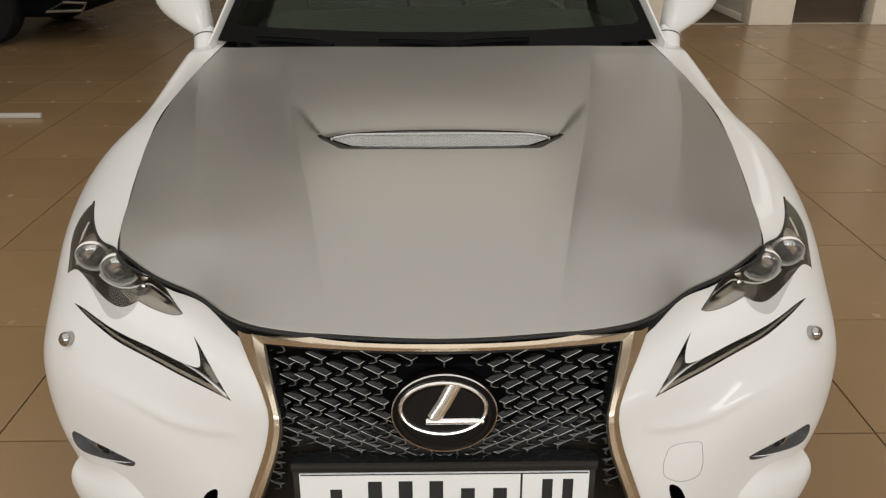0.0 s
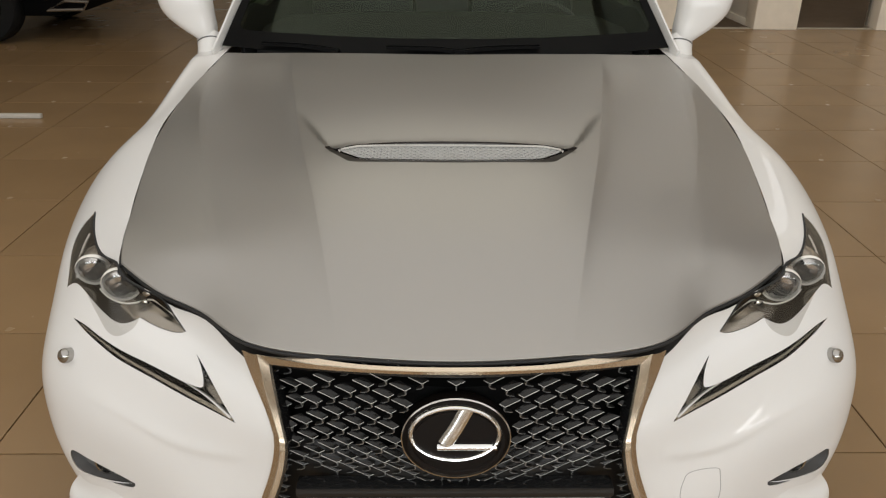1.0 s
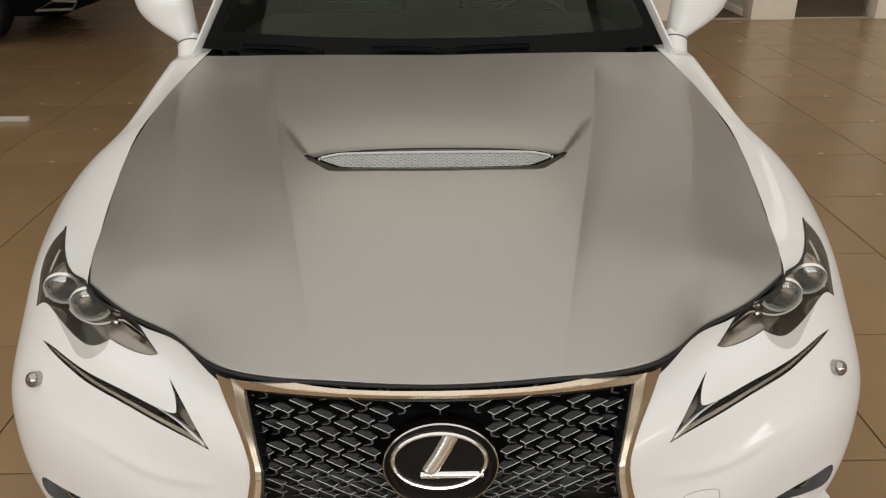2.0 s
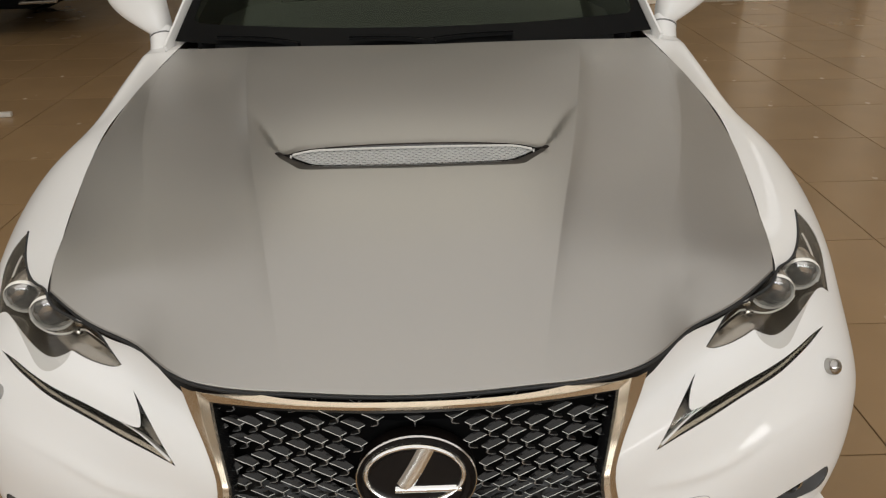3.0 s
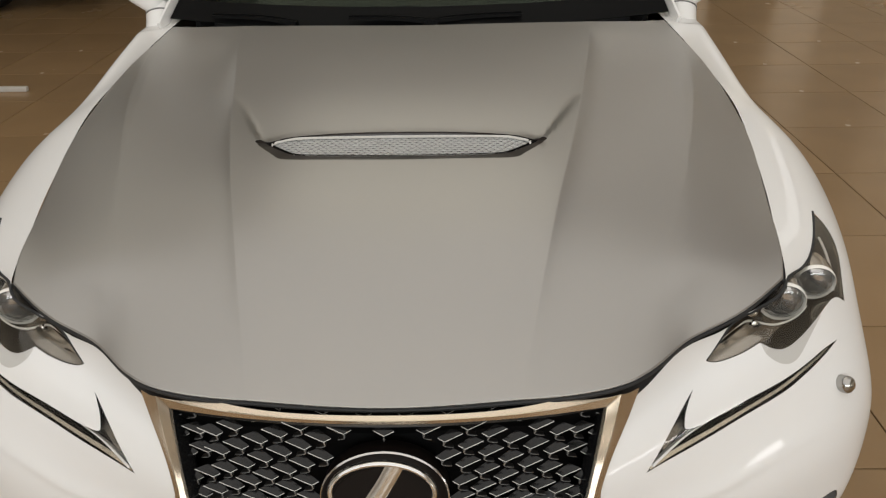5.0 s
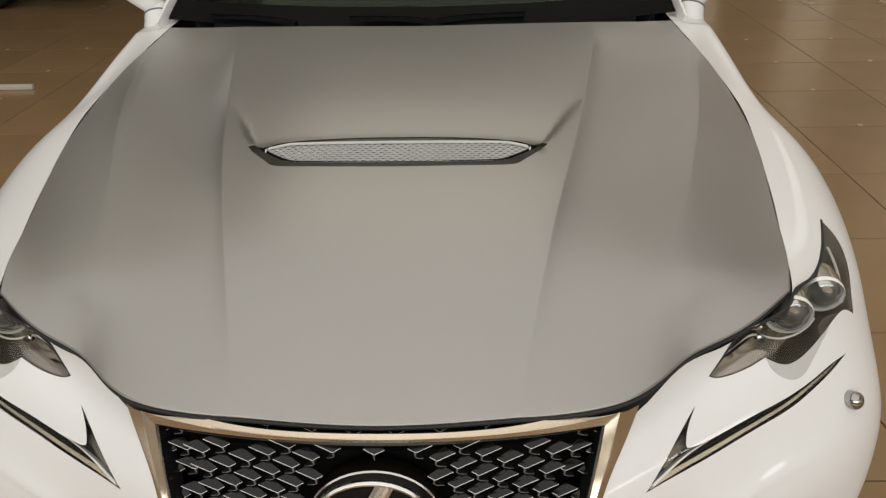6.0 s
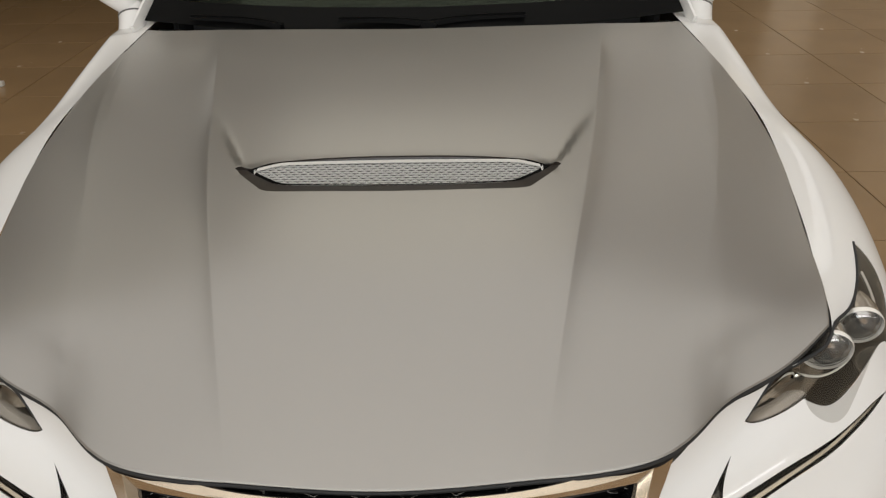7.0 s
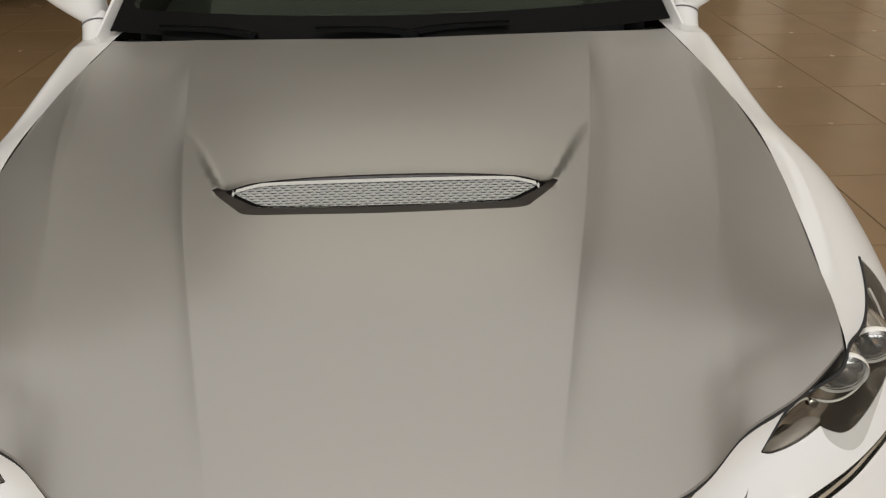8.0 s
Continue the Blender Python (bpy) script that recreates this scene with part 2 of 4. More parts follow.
FLANK = [(.312, 1.072, .475), (.45, 1.125, .45), (.60, 1.18, .455), (.760, 1.262, .45), (.856, 1.390, .44), (.872, 1.60, .42), (.90, 1.84, .45), (.90, 2.0, .45), (.89, 2.2, .45), (.885, 2.4, .45)]
LOW = [(.36, 1.07, .36), (.47, 1.10, .34), (.60, 1.165, .32), (.726, 1.228, .335), (.814, 1.335, .33), (.85, 1.60, .31), (.88, 1.84, .32), (.88, 2.0, .32), (.875, 2.2, .32), (.87, 2.4, .32)]
SILL = [(.42, 1.075, .19), (.50, 1.10, .18), (.61, 1.15, .18), (.71, 1.23, .18), (.78, 1.37, .18), (.83, 1.60, .18), (.86, 1.84, .19), (.86, 2.0, .19), (.85, 2.2, .19), (.85, 2.4, .20)]
ARC_H = [(.30, .918), (.377, .916), (.447, .916), (.518, .929), (.593, .960), (.660, .985), (.720, 1.004), (.80, 1.02)]


ARC_LINE = spline(ARC_H, 120)


def arc_height(x):
    k = np.interp(x, ARC_LINE[:, 0], np.arange(120.0))
    return np.interp(k, np.arange(120.0), ARC_LINE[:, 1])


DRAW = radians(25.5)


class FrontSkin(Skin):
    """The front skin with the soft crease that runs round under the daylight lamps."""

    def at(self, u, v):
        p = super().at(u, v)
        h = p[:, 2] * math.cos(DRAW) + p[:, 1] * math.sin(DRAW)
        d = h - arc_height(p[:, 0])
        lift = np.interp(p[:, 0], [.36, .40, .46, .52, .58, .66, .76], [0, .0028, .0033, .0027, .0019, .0009, 0]) * np.exp(-(np.where(d > 0, d / .018, d / .010)) ** 2) * (p[:, 1] < 1.5)
        p[:, 1] -= lift * .9
        p[:, 2] += lift * .3
        return p


front = FrontSkin([SEAM, CROWN, SHOULDER, WAIST, FLANK, LOW, SILL])
WAY = (0, math.cos(DRAW), -math.sin(DRAW))


def drawn(outline):
    """Carries an outline, drawn on a board tipped back by 25.5 degrees (x, height on the board), onto the front skin."""
    out = []
    for x, h in outline:
        base = np.array((x, h * math.sin(DRAW), h * math.cos(DRAW))) - 3 * np.array(WAY)
        out.append(front.uv(base, WAY))
    return out


def sideways(outline):
    """Carries an outline of (y, z) onto the front skin from the side."""
    return [front.uv((2.0, y, z), (-1, 0, 0)) for y, z in outline]


def skin_part(name, outline, holes, mat, lift=0.0, label="", step=0.058):
    nu, nv = int(9 / step), int(6 / step)
    grid = np.array([(u, v) for v in np.linspace(0, 6, nv + 1) for u in np.linspace(0, 9, nu + 1)])
    q, faces = pane(outline, holes, grid)
    n = front.normal(q[:, 0], q[:, 1])
    v = front.at(q[:, 0], q[:, 1]) + n * lift
    a = v[list(faces[0])]
    if np.dot(np.cross(a[1] - a[0], a[2] - a[0]), n[faces[0][0]]) < 0:
        faces = [tuple(reversed(fc)) for fc in faces]
    if n[:, 0].mean() < 0:
        n, faces = -n, [tuple(reversed(fc)) for fc in faces]
    from_faces(name, v, faces, mat, car, label, n)
    from_faces(name, *mirror(v, faces, n)[:2], mat, car, label, mirror(v, faces, n)[2])


arch = [(1.93 + .345 * math.cos(a), .315 + .345 * math.sin(a)) for a in np.linspace(-.40, math.pi + .40, 40)]
HEADLIGHT = rounded([(.777, 1.357), (.799, 1.323), (.804, 1.275), (.794, 1.230), (.787, 1.199), (.758, 1.208), (.716, 1.185), (.672, 1.155), (.634, 1.137), (.607, 1.141), (.593, 1.148), (.556, 1.132), (.516, 1.122), (.497, 1.125), (.52, 1.151), (.538, 1.176), (.551, 1.187), (.59, 1.211), (.644, 1.248), (.692, 1.262), (.732, 1.29), (.759, 1.326)], 120, (0, 4, 10, 13))
SLIT = rounded([(.747, 1.142), (.715, 1.131), (.683, 1.115), (.625, 1.088), (.558, 1.064), (.495, 1.04), (.456, 1.03), (.449, 1.038), (.454, 1.059), (.469, 1.086), (.442, 1.054), (.409, 1.008), (.384, .974), (.432, .992), (.494, 1.015), (.557, 1.041), (.624, 1.068), (.666, 1.091), (.696, 1.109), (.727, 1.129)], 110, (0, 9, 12))
FOG = rounded([(.604, .832), (.66, .852), (.72, .872), (.752, .880), (.758, .862), (.745, .842), (.715, .832), (.669, .825), (.616, .822)], 60, (0,))
TOW = [(.413, .863), (.428, .877), (.477, .879), (.489, .868), (.492, .841), (.488, .818), (.474, .808), (.445, .805), (.421, .813), (.408, .824), (.407, .846)]
INTAKE = rounded([(.421, .797), (.430, .801), (.442, .794), (.454, .778), (.473, .738), (.505, .687), (.54, .62), (.48, .60), (.452, .697), (.431, .763)], 50)
head_uv, slit_uv, fog_uv, intake_uv = drawn(HEADLIGHT), drawn(SLIT), drawn(FOG), drawn(INTAKE)
head_uv = [(u, max(v, .035)) for u, v in head_uv]
skin_part("front_body", [(u, 0) for u in np.linspace(0, 9, 60)] + [(9, v) for v in np.linspace(0, 6, 40)[1:]] + [(u, 6) for u in np.linspace(9, 0, 60)[1:]] + [(0, v) for v in np.linspace(6, 0, 40)[1:-1]], [sideways(arch), head_uv, slit_uv, fog_uv, intake_uv], WHITE)


# Hood: a height over the plan.
def curve(pairs):
    p = np.array(pairs, float)

    def f(y):
        y = np.asarray(y, float)
        # smooth cubic through unevenly spaced pairs
        x, z = p[:, 0], p[:, 1]
        d = np.gradient(z, x)
        k = np.clip(np.searchsorted(x, y) - 1, 0, len(x) - 2)
        h = x[k + 1] - x[k]
        t = np.clip((y - x[k]) / h, 0, 1)
        return (2 * t ** 3 - 3 * t ** 2 + 1) * z[k] + (t ** 3 - 2 * t ** 2 + t) * h * d[k] + (-2 * t ** 3 + 3 * t ** 2) * z[k + 1] + (t ** 3 - t ** 2) * h * d[k + 1]
    return f


# Rows of the hood's skin from the front edge to the windscreen, from the middle to the seam.
hood_half = [
    [(0, 1.113, .682), (.18, 1.127, .683), (.348, 1.154, .693), (.447, 1.236, .700), (.541, 1.291, .713), (.636, 1.365, .736)],
    [(0, 1.18, .730), (.175, 1.19, .728), (.345, 1.226, .727), (.45, 1.297, .736), (.555, 1.352, .743), (.6525, 1.425, .752)],
    [(0, 1.30, .800), (.165, 1.31, .797), (.325, 1.335, .788), (.45, 1.37, .778), (.56, 1.42, .770), (.668, 1.51, .7655)],
    [(0, 1.50, .870), (.17, 1.50, .867), (.335, 1.515, .850), (.47, 1.54, .825), (.59, 1.58, .803), (.687, 1.63, .789)],
    [(0, 1.75, .905), (.175, 1.755, .902), (.345, 1.765, .888), (.49, 1.78, .868), (.62, 1.80, .846), (.709, 1.82, .830)],
    [(0, 2.0, .932), (.18, 2.005, .930), (.355, 2.02, .920), (.50, 2.03, .903), (.615, 2.05, .888), (.708, 2.05, .872)],
    [(0, 2.13, .946), (.18, 2.135, .944), (.357, 2.155, .938), (.50, 2.175, .926), (.60, 2.20, .915), (.686, 2.22, .906)],
    [(0, 2.256, .957), (.18, 2.265, .957), (.36, 2.29, .953), (.50, 2.32, .947), (.59, 2.34, .942), (.663, 2.375, .936)],
]
hood_skin = Skin([[(-x, y, z) for x, y, z in row[:0:-1]] + row for row in hood_half])
fold_1 = curve([(1.1, .19), (1.227, .221), (1.38, .259), (1.60, .314), (1.76, .350), (1.97, .393), (2.14, .426), (2.3, .45)])
fold_2 = curve([(1.1, .33), (1.196, .376), (1.30, .418), (1.46, .480), (1.59, .527), (1.82, .598), (2.0, .643), (2.14, .664), (2.4, .69)])
fold_1_drop = curve([(1.1, .0005), (1.17, .004), (1.25, .009), (1.45, .011), (1.7, .014), (1.97, .017), (2.15, .013), (2.25, .003), (2.4, 0)])
fold_2_drop = curve([(1.1, 0), (1.25, 0), (1.45, 0), (1.6, .001), (1.75, .005), (1.97, .014), (2.15, .012), (2.4, .008)])



edge_room = curve([(1.1, .42), (1.25, .52), (1.363, .639), (1.60, .685), (1.84, .716), (2.0, .707), (2.2, .682), (2.4, .66)])


near_front = curve([(1.1, .0), (1.18, .15), (1.25, .3), (1.35, .5), (1.45, .75), (1.7, 1.0), (2.0, 1.0), (2.18, .5), (2.3, .1), (2.4, 0)])


def fall(t, length, soft):
    s = 0.5 * (t + np.sqrt(t * t + soft * soft))
    return 1 - np.exp(-s / length)


def hood_point(u, v):
    """The hood's skin with its folds and the hollow before the vent; u may be negative, for the other half."""
    side = np.where(np.asarray(u) < 0, -1.0, 1.0)
    p = hood_skin.at(np.abs(u) + 5, v)
    x, y = p[:, 0], p[:, 1]
    d1, d2 = x - fold_1(y), x - fold_2(y)
    room = np.maximum(edge_room(y) - fold_2(y), .03)
    step = fold_1_drop(y) * (fall(d1, .030, .0015) - np.clip(d1 / .22, 0, 1) ** 1.3) + fold_2_drop(y) * (fall(d2, .030, .0015) - np.clip(d2 / room, 0, 1.1) ** .9)
    near = np.clip((y - 1.645) / .20, 0, 1)
    reach = .262 + (fold_1(y) - .006 - .262) * near ** .62
    w = 1 / (1 + np.exp(np.clip((x - reach) / (.0022 + .005 * near), -60, 60)))
    back = np.clip((y - 1.60) / .07, 0, 1)
    hollow = back * back * (3 - 2 * back) * np.exp(-(np.clip(y - 1.68, 0, 1) / .12) ** 1.15)
    ridge = .0032 * np.exp(np.where(d1 < 0, d1 / .10, -d1 / .03)) * near_front(y) + .0075 * np.where(d2 < 0, np.exp(np.minimum(d2, 0) / .09), 1 - np.clip(d2 / room, 0, 1) ** 2) * near_front(y)
    p[:, 2] += ridge - step - .017 * w * hollow
    p[:, 0] *= side
    return p


def hood_normal(u, v):
    e = 2e-3
    du = hood_point(u + e, v) - hood_point(u - e, v)
    dv = hood_point(u, np.minimum(v + e, 7)) - hood_point(u, np.maximum(v - e, 0))
    n = np.cross(du, dv)
    return n / np.linalg.norm(n, axis=1)[:, None]


def hood_uv(x, y):
    u, v = hood_skin.uv((abs(x), y, 3), (0, 0, -1))
    return (math.copysign(u - 5, x), v)


vent_half = [(0, 1.678), (.185, 1.673), (.236, 1.662), (.274, 1.632), (.252, 1.599), (.224, 1.566), (.178, 1.548), (0, 1.541)]
vent = rounded(vent_half + [(-x, y) for x, y in vent_half[-2:0:-1]], 140, hard=(3, 11))
vent_uv = [hood_uv(x, y) for x, y in vent]


def fold_u(fold, v):
    """Where along each row the fold lies."""
    lo, hi = np.zeros_like(v), np.full_like(v, 4.95)
    for _ in range(30):
        mid = (lo + hi) / 2
        p = hood_skin.at(mid + 5, v)
        left = p[:, 0] < fold(p[:, 1])
        lo, hi = np.where(left, mid, lo), np.where(left, hi, mid)
    return lo


edge_v = np.linspace(0, 7, 131)
u_1, u_2 = fold_u(fold_1, edge_v), fold_u(fold_2, edge_v)
grid, row_0, row_7 = [], [], []
for k, v in enumerate(edge_v):
    a, b = float(u_1[k]), min(float(u_2[k]), 4.6)
    us = list(np.linspace(0, a - .05, 36)) + [a - .025, a - .008, a + .008, a + .025] + list(np.linspace(a + .05, b - .05, 26)) + [b - .025, b - .008, b + .008, b + .025] + list(np.linspace(b + .05, 5, 18))
    us = [-u for u in us[:0:-1]] + us
    row_0 = us if k == 0 else row_0
    row_7 = us
    grid += [(u, v) for u in us]
grid = np.array(grid)
hood_rim = [(u, 0) for u in row_0] + [(5, v) for v in edge_v[1:]] + [(u, 7) for u in row_7[-2::-1]] + [(-5, v) for v in edge_v[-2:0:-1]]
q, faces = pane(hood_rim, [vent_uv], grid)
hv, hn = hood_point(q[:, 0], q[:, 1]), hood_normal(q[:, 0], q[:, 1])
if np.cross(hv[faces[0][1]] - hv[faces[0][0]], hv[faces[0][2]] - hv[faces[0][0]])[2] < 0:
    faces = [tuple(reversed(fc)) for fc in faces]
hood = from_faces("hood", hv, faces, WRAP, car, "satin grey wrapped hood with a vent", hn)


# Thin see-through sheet: clear, with a mirror-like gloss at grazing angles.
def clear_sheet(name, tint, gloss=(1, 1, 1), ior=1.45):
    m = bpy.data.materials.new(name)
    m.use_nodes = True
    t = m.node_tree
    t.nodes.clear()
    out, mix = t.nodes.new("ShaderNodeOutputMaterial"), t.nodes.new("ShaderNodeMixShader")
    tr, gl, fr = t.nodes.new("ShaderNodeBsdfTransparent"), t.nodes.new("ShaderNodeBsdfGlossy"), t.nodes.new("ShaderNodeFresnel")
    tr.inputs["Color"].default_value = (*tint, 1)
    gl.inputs["Roughness"].default_value = 0.02
    gl.inputs["Color"].default_value = (*gloss, 1)
    fr.inputs["IOR"].default_value = ior
    t.links.new(fr.outputs[0], mix.inputs[0])
    t.links.new(tr.outputs[0], mix.inputs[1])
    t.links.new(gl.outputs[0], mix.inputs[2])
    t.links.new(mix.outputs[0], out.inputs[0])
    return m


CLEAR = clear_sheet("clear_plastic", (.88, .86, .82), (.85, .83, .80), 1.5)
SCREEN = clear_sheet("green_windscreen", (.46, .51, .42), (.40, .46, .37))
SMOKE = varied(material("smoked_reflector", (.36, .325, .275), .16, .75), 30, .15)
BLADE = material("pale_chrome", (.74, .67, .56), .22, .75)
FACET = material("silver_reflector", (.55, .54, .52), .18, 1.0)
WELL = varied(material("dark_brown_well", (.030, .024, .020), .35), 40, .2, .05)
MESH_SILVER = material("silver_mesh_paint", (.66, .65, .62), .35, .3)
TYRE = varied(material("tyre_rubber", (.010, .010, .010), .8, Specular_IOR_Level=.2), 60, .3)
SEAT = varied(material("black_leather", (.02, .02, .02), .5), 40, .3, .1, .2, 300)


def both(fn):
    for side in (1, -1):
        fn(side)


def put(name, v, faces, mat, parent, side=1, label="", sharp=40):
    v = np.asarray(v, float)
    if side < 0:
        v, faces = v * (-1, 1, 1), [tuple(reversed(fc)) for fc in faces]
    return from_faces(name, v, faces, mat, parent, label, None, sharp)


def bowl(rim_uv, depth, shrink, dip=.0015):
    """Walls that run back from an opening in the skin to a floor that follows the skin."""
    v, faces = cover(rim_uv, -dip)
    uv = np.array(rim_uv)
    nrm = front.normal(uv[:, 0], uv[:, 1])
    rim = front.at(uv[:, 0], uv[:, 1]) - nrm * np.sign(nrm[:, :1]) * dip
    way = -(nrm * np.sign(nrm[:, :1])).mean(0)
    way /= np.linalg.norm(way)
    mid = rim.mean(0)
    floor_v = mid + (v - mid) * (1 - shrink) + way * depth
    low = mid + (rim - mid) * (1 - shrink) + way * depth
    n, k = len(rim), len(v)
    verts = np.concatenate([floor_v, rim, low])
    faces = list(faces) + [(k + i, k + (i + 1) % n, k + n + (i + 1) % n, k + n + i) for i in range(n)]
    return verts, faces


def cover(rim_uv, lift):
    nu = np.array(rim_uv)
    lo, hi = nu.min(0), nu.max(0)
    grid = np.array([(u, v) for v in np.linspace(lo[1], hi[1], 24) for u in np.linspace(lo[0], hi[0], 40)])
    q, faces = pane(rim_uv, [], grid)
    n = front.normal(q[:, 0], q[:, 1])
    n = n * np.sign(n[:, :1])
    v = front.at(q[:, 0], q[:, 1]) + n * lift
    c = faces[len(faces) // 2]
    if np.dot(np.cross(v[c[1]] - v[c[0]], v[c[2]] - v[c[0]]), n[c[0]]) < 0:
        faces = [tuple(reversed(fc)) for fc in faces]
    return v, faces


def disc_frame(centre, axis):
    axis = Vector(axis).normalized()
    m = axis.to_track_quat("Z", "Y").to_matrix().to_4x4()
    m.translation = Vector(centre)
    return m


def lathe(profile, m, count=40):
    """A turned shape: profile of (radius, height) about the frame's z."""
    verts, faces = [], []
    for r, h in profile:
        for k in range(count):
            a = 2 * math.pi * k / count
            verts.append(tuple(m @ Vector((r * math.cos(a), r * math.sin(a), h))))
    for i in range(len(profile) - 1):
        for k in range(count):
            j = (k + 1) % count
            faces.append((i * count + k, i * count + j, (i + 1) * count + j, (i + 1) * count + k))
    return verts, faces


# ---- headlights
def on_board(x, h, lift=0.0):
    u, v = drawn([(x, h)])[0]
    n = front.normal([u], [v])[0]
    return front.at([u], [v])[0] + n * math.copysign(1, n[0]) * lift


def headlight(side):
    v, f = bowl(head_uv, .062, .08)
    lamp = put("headlight", v, f, SMOKE, car, side, "smoked headlight with two round projectors")
    for centre, r in (((.648, 1.369, .685), .0375), ((.726, 1.429, .686), .0345)):
        m = disc_frame(centre, (-.15, -.95, -.12))
        ring = [(r * .935, -.006), (r * .95, .000), (r * .98, .0026), (r * 1.015, .0006), (r * 1.01, -.006)]
        put("projector_ring", *lathe(ring, m), ACRYLIC, lamp, side, "pale clear projector ring")
        barrel = [(r * .99, -.003), (r * .97, -.03), (r * .80, -.055)]
        put("projector_barrel", *lathe(barrel, m), SMOKE, lamp, side)
        dome = [(r * .95 * math.cos(a), -.006 + r * .50 * math.sin(a)) for a in np.linspace(0, math.pi / 2 - .01, 12)]
        put("projector_lens", *lathe(dome, m), LENS, lamp, side, "glass projector lens").visible_shadow = False
        cup = [(.001, r * .26), (r * .30, r * .24), (r * .33, r * .19), (r * .58, r * .12), (r * .61, r * .05), (r * .92, -.006)]
        put("projector_cup", *lathe(cup, m), CUP, lamp, side, "stepped grey reflector")
    v, f = cover(drawn(rounded([(.503, 1.1265), (.516, 1.1245), (.556, 1.1345), (.592, 1.150), (.600, 1.158), (.575, 1.160), (.545, 1.147), (.52, 1.138)], 40, (0, 3))), -.007)
    put("tip_reflector", v, f, DULL, lamp, side, "dull silver reflector in the inner tip")
    bm = bmesh.new()
    line = spline([(.520, 1.139), (.540, 1.157), (.569, 1.174), (.596, 1.181), (.634, 1.177), (.678, 1.187), (.705, 1.203)], 30)
    path = [on_board(x, h, -.013) for x, h in line]
    sweep(bm, path, ring_section(.0019, 6), ups=[(.2, -.7, .6)] * len(path))
    ob = part("trim_line", bm, ACRYLIC, lamp, "thin cream trim line")
    ob.scale = (side, 1, 1)
    bm = bmesh.new()
    for k in range(3):
        q = on_board(.588 + .004 * k, 1.203 - .013 * k, -.011)
        box(bm, 0, 0, 0, .015, .010, .0115, .003, Matrix.Translation(q) @ pose(0, 0, 0, -20, 25, 0))
    ob = part("turn_signal", bm, FACET, lamp, "silver turn signal reflector")
    ob.scale = (side, 1, 1)
    for k, off in enumerate((0, .008)):
        bm = bmesh.new()
        line = spline([(.779 - off, 1.222), (.785 - off, 1.25), (.785 - off, 1.28), (.778 - off, 1.315)], 12)
        sweep(bm, [on_board(x, h, -.010) for x, h in line], ring_section(.0026), ups=[(1, 0, 0)] * 12)
        ob = part("side_marker", bm, FACET if k else ACRYLIC, lamp, "pale side marker strip")
        ob.scale = (side, 1, 1)
    uv = np.array(head_uv)
    n_head = len(uv)
    first = int(np.argmin(np.abs(np.asarray(HEADLIGHT) - (.497, 1.125)).sum(1)))
    run = [uv[(first + k) % n_head] for k in range((n_head - first) + 1)]
    bm = bmesh.new()
    path = np.array([front.at([u], [v])[0] for u, v in run]) * (side, 1, 1)
    sweep(bm, path, ring_section(.0026, 6), ups=[(0, -.5, 1)] * len(path), scale=list(np.clip(np.linspace(.25, 4, len(path)), .25, 1)))
    part("gasket", bm, RUBBER, lamp, "black gasket along the lamp")
    put("lens_cover", *cover(head_uv, .0), CLEAR, lamp, side, "clear headlight cover", sharp=0).visible_shadow = False
    lobe = drawn(rounded([(.722, 1.190), (.672, 1.156), (.634, 1.138), (.607, 1.142), (.593, 1.148), (.599, 1.132), (.615, 1.119), (.637, 1.113), (.659, 1.122), (.681, 1.146)], 50, (0, 4)))
    put("cover_lip", *cover(lobe, .0015), FILM, lamp, side, "see-through lower lip of the cover", sharp=0).visible_shadow = False


ACRYLIC = material("pale_clear_acrylic", (.80, .77, .71), .15, Coat_Weight=1.0)
LENS = clear_sheet("lens_glass", (.90, .90, .90), ior=1.75)
FILM = clear_sheet("smoked_film", (.74, .72, .69))
CUP = material("silver_cup", (.56, .55, .53), .10, .9)
DULL = varied(material("dull_silver", (.40, .375, .34), .22, .75), 20, .15)
both(headlight)


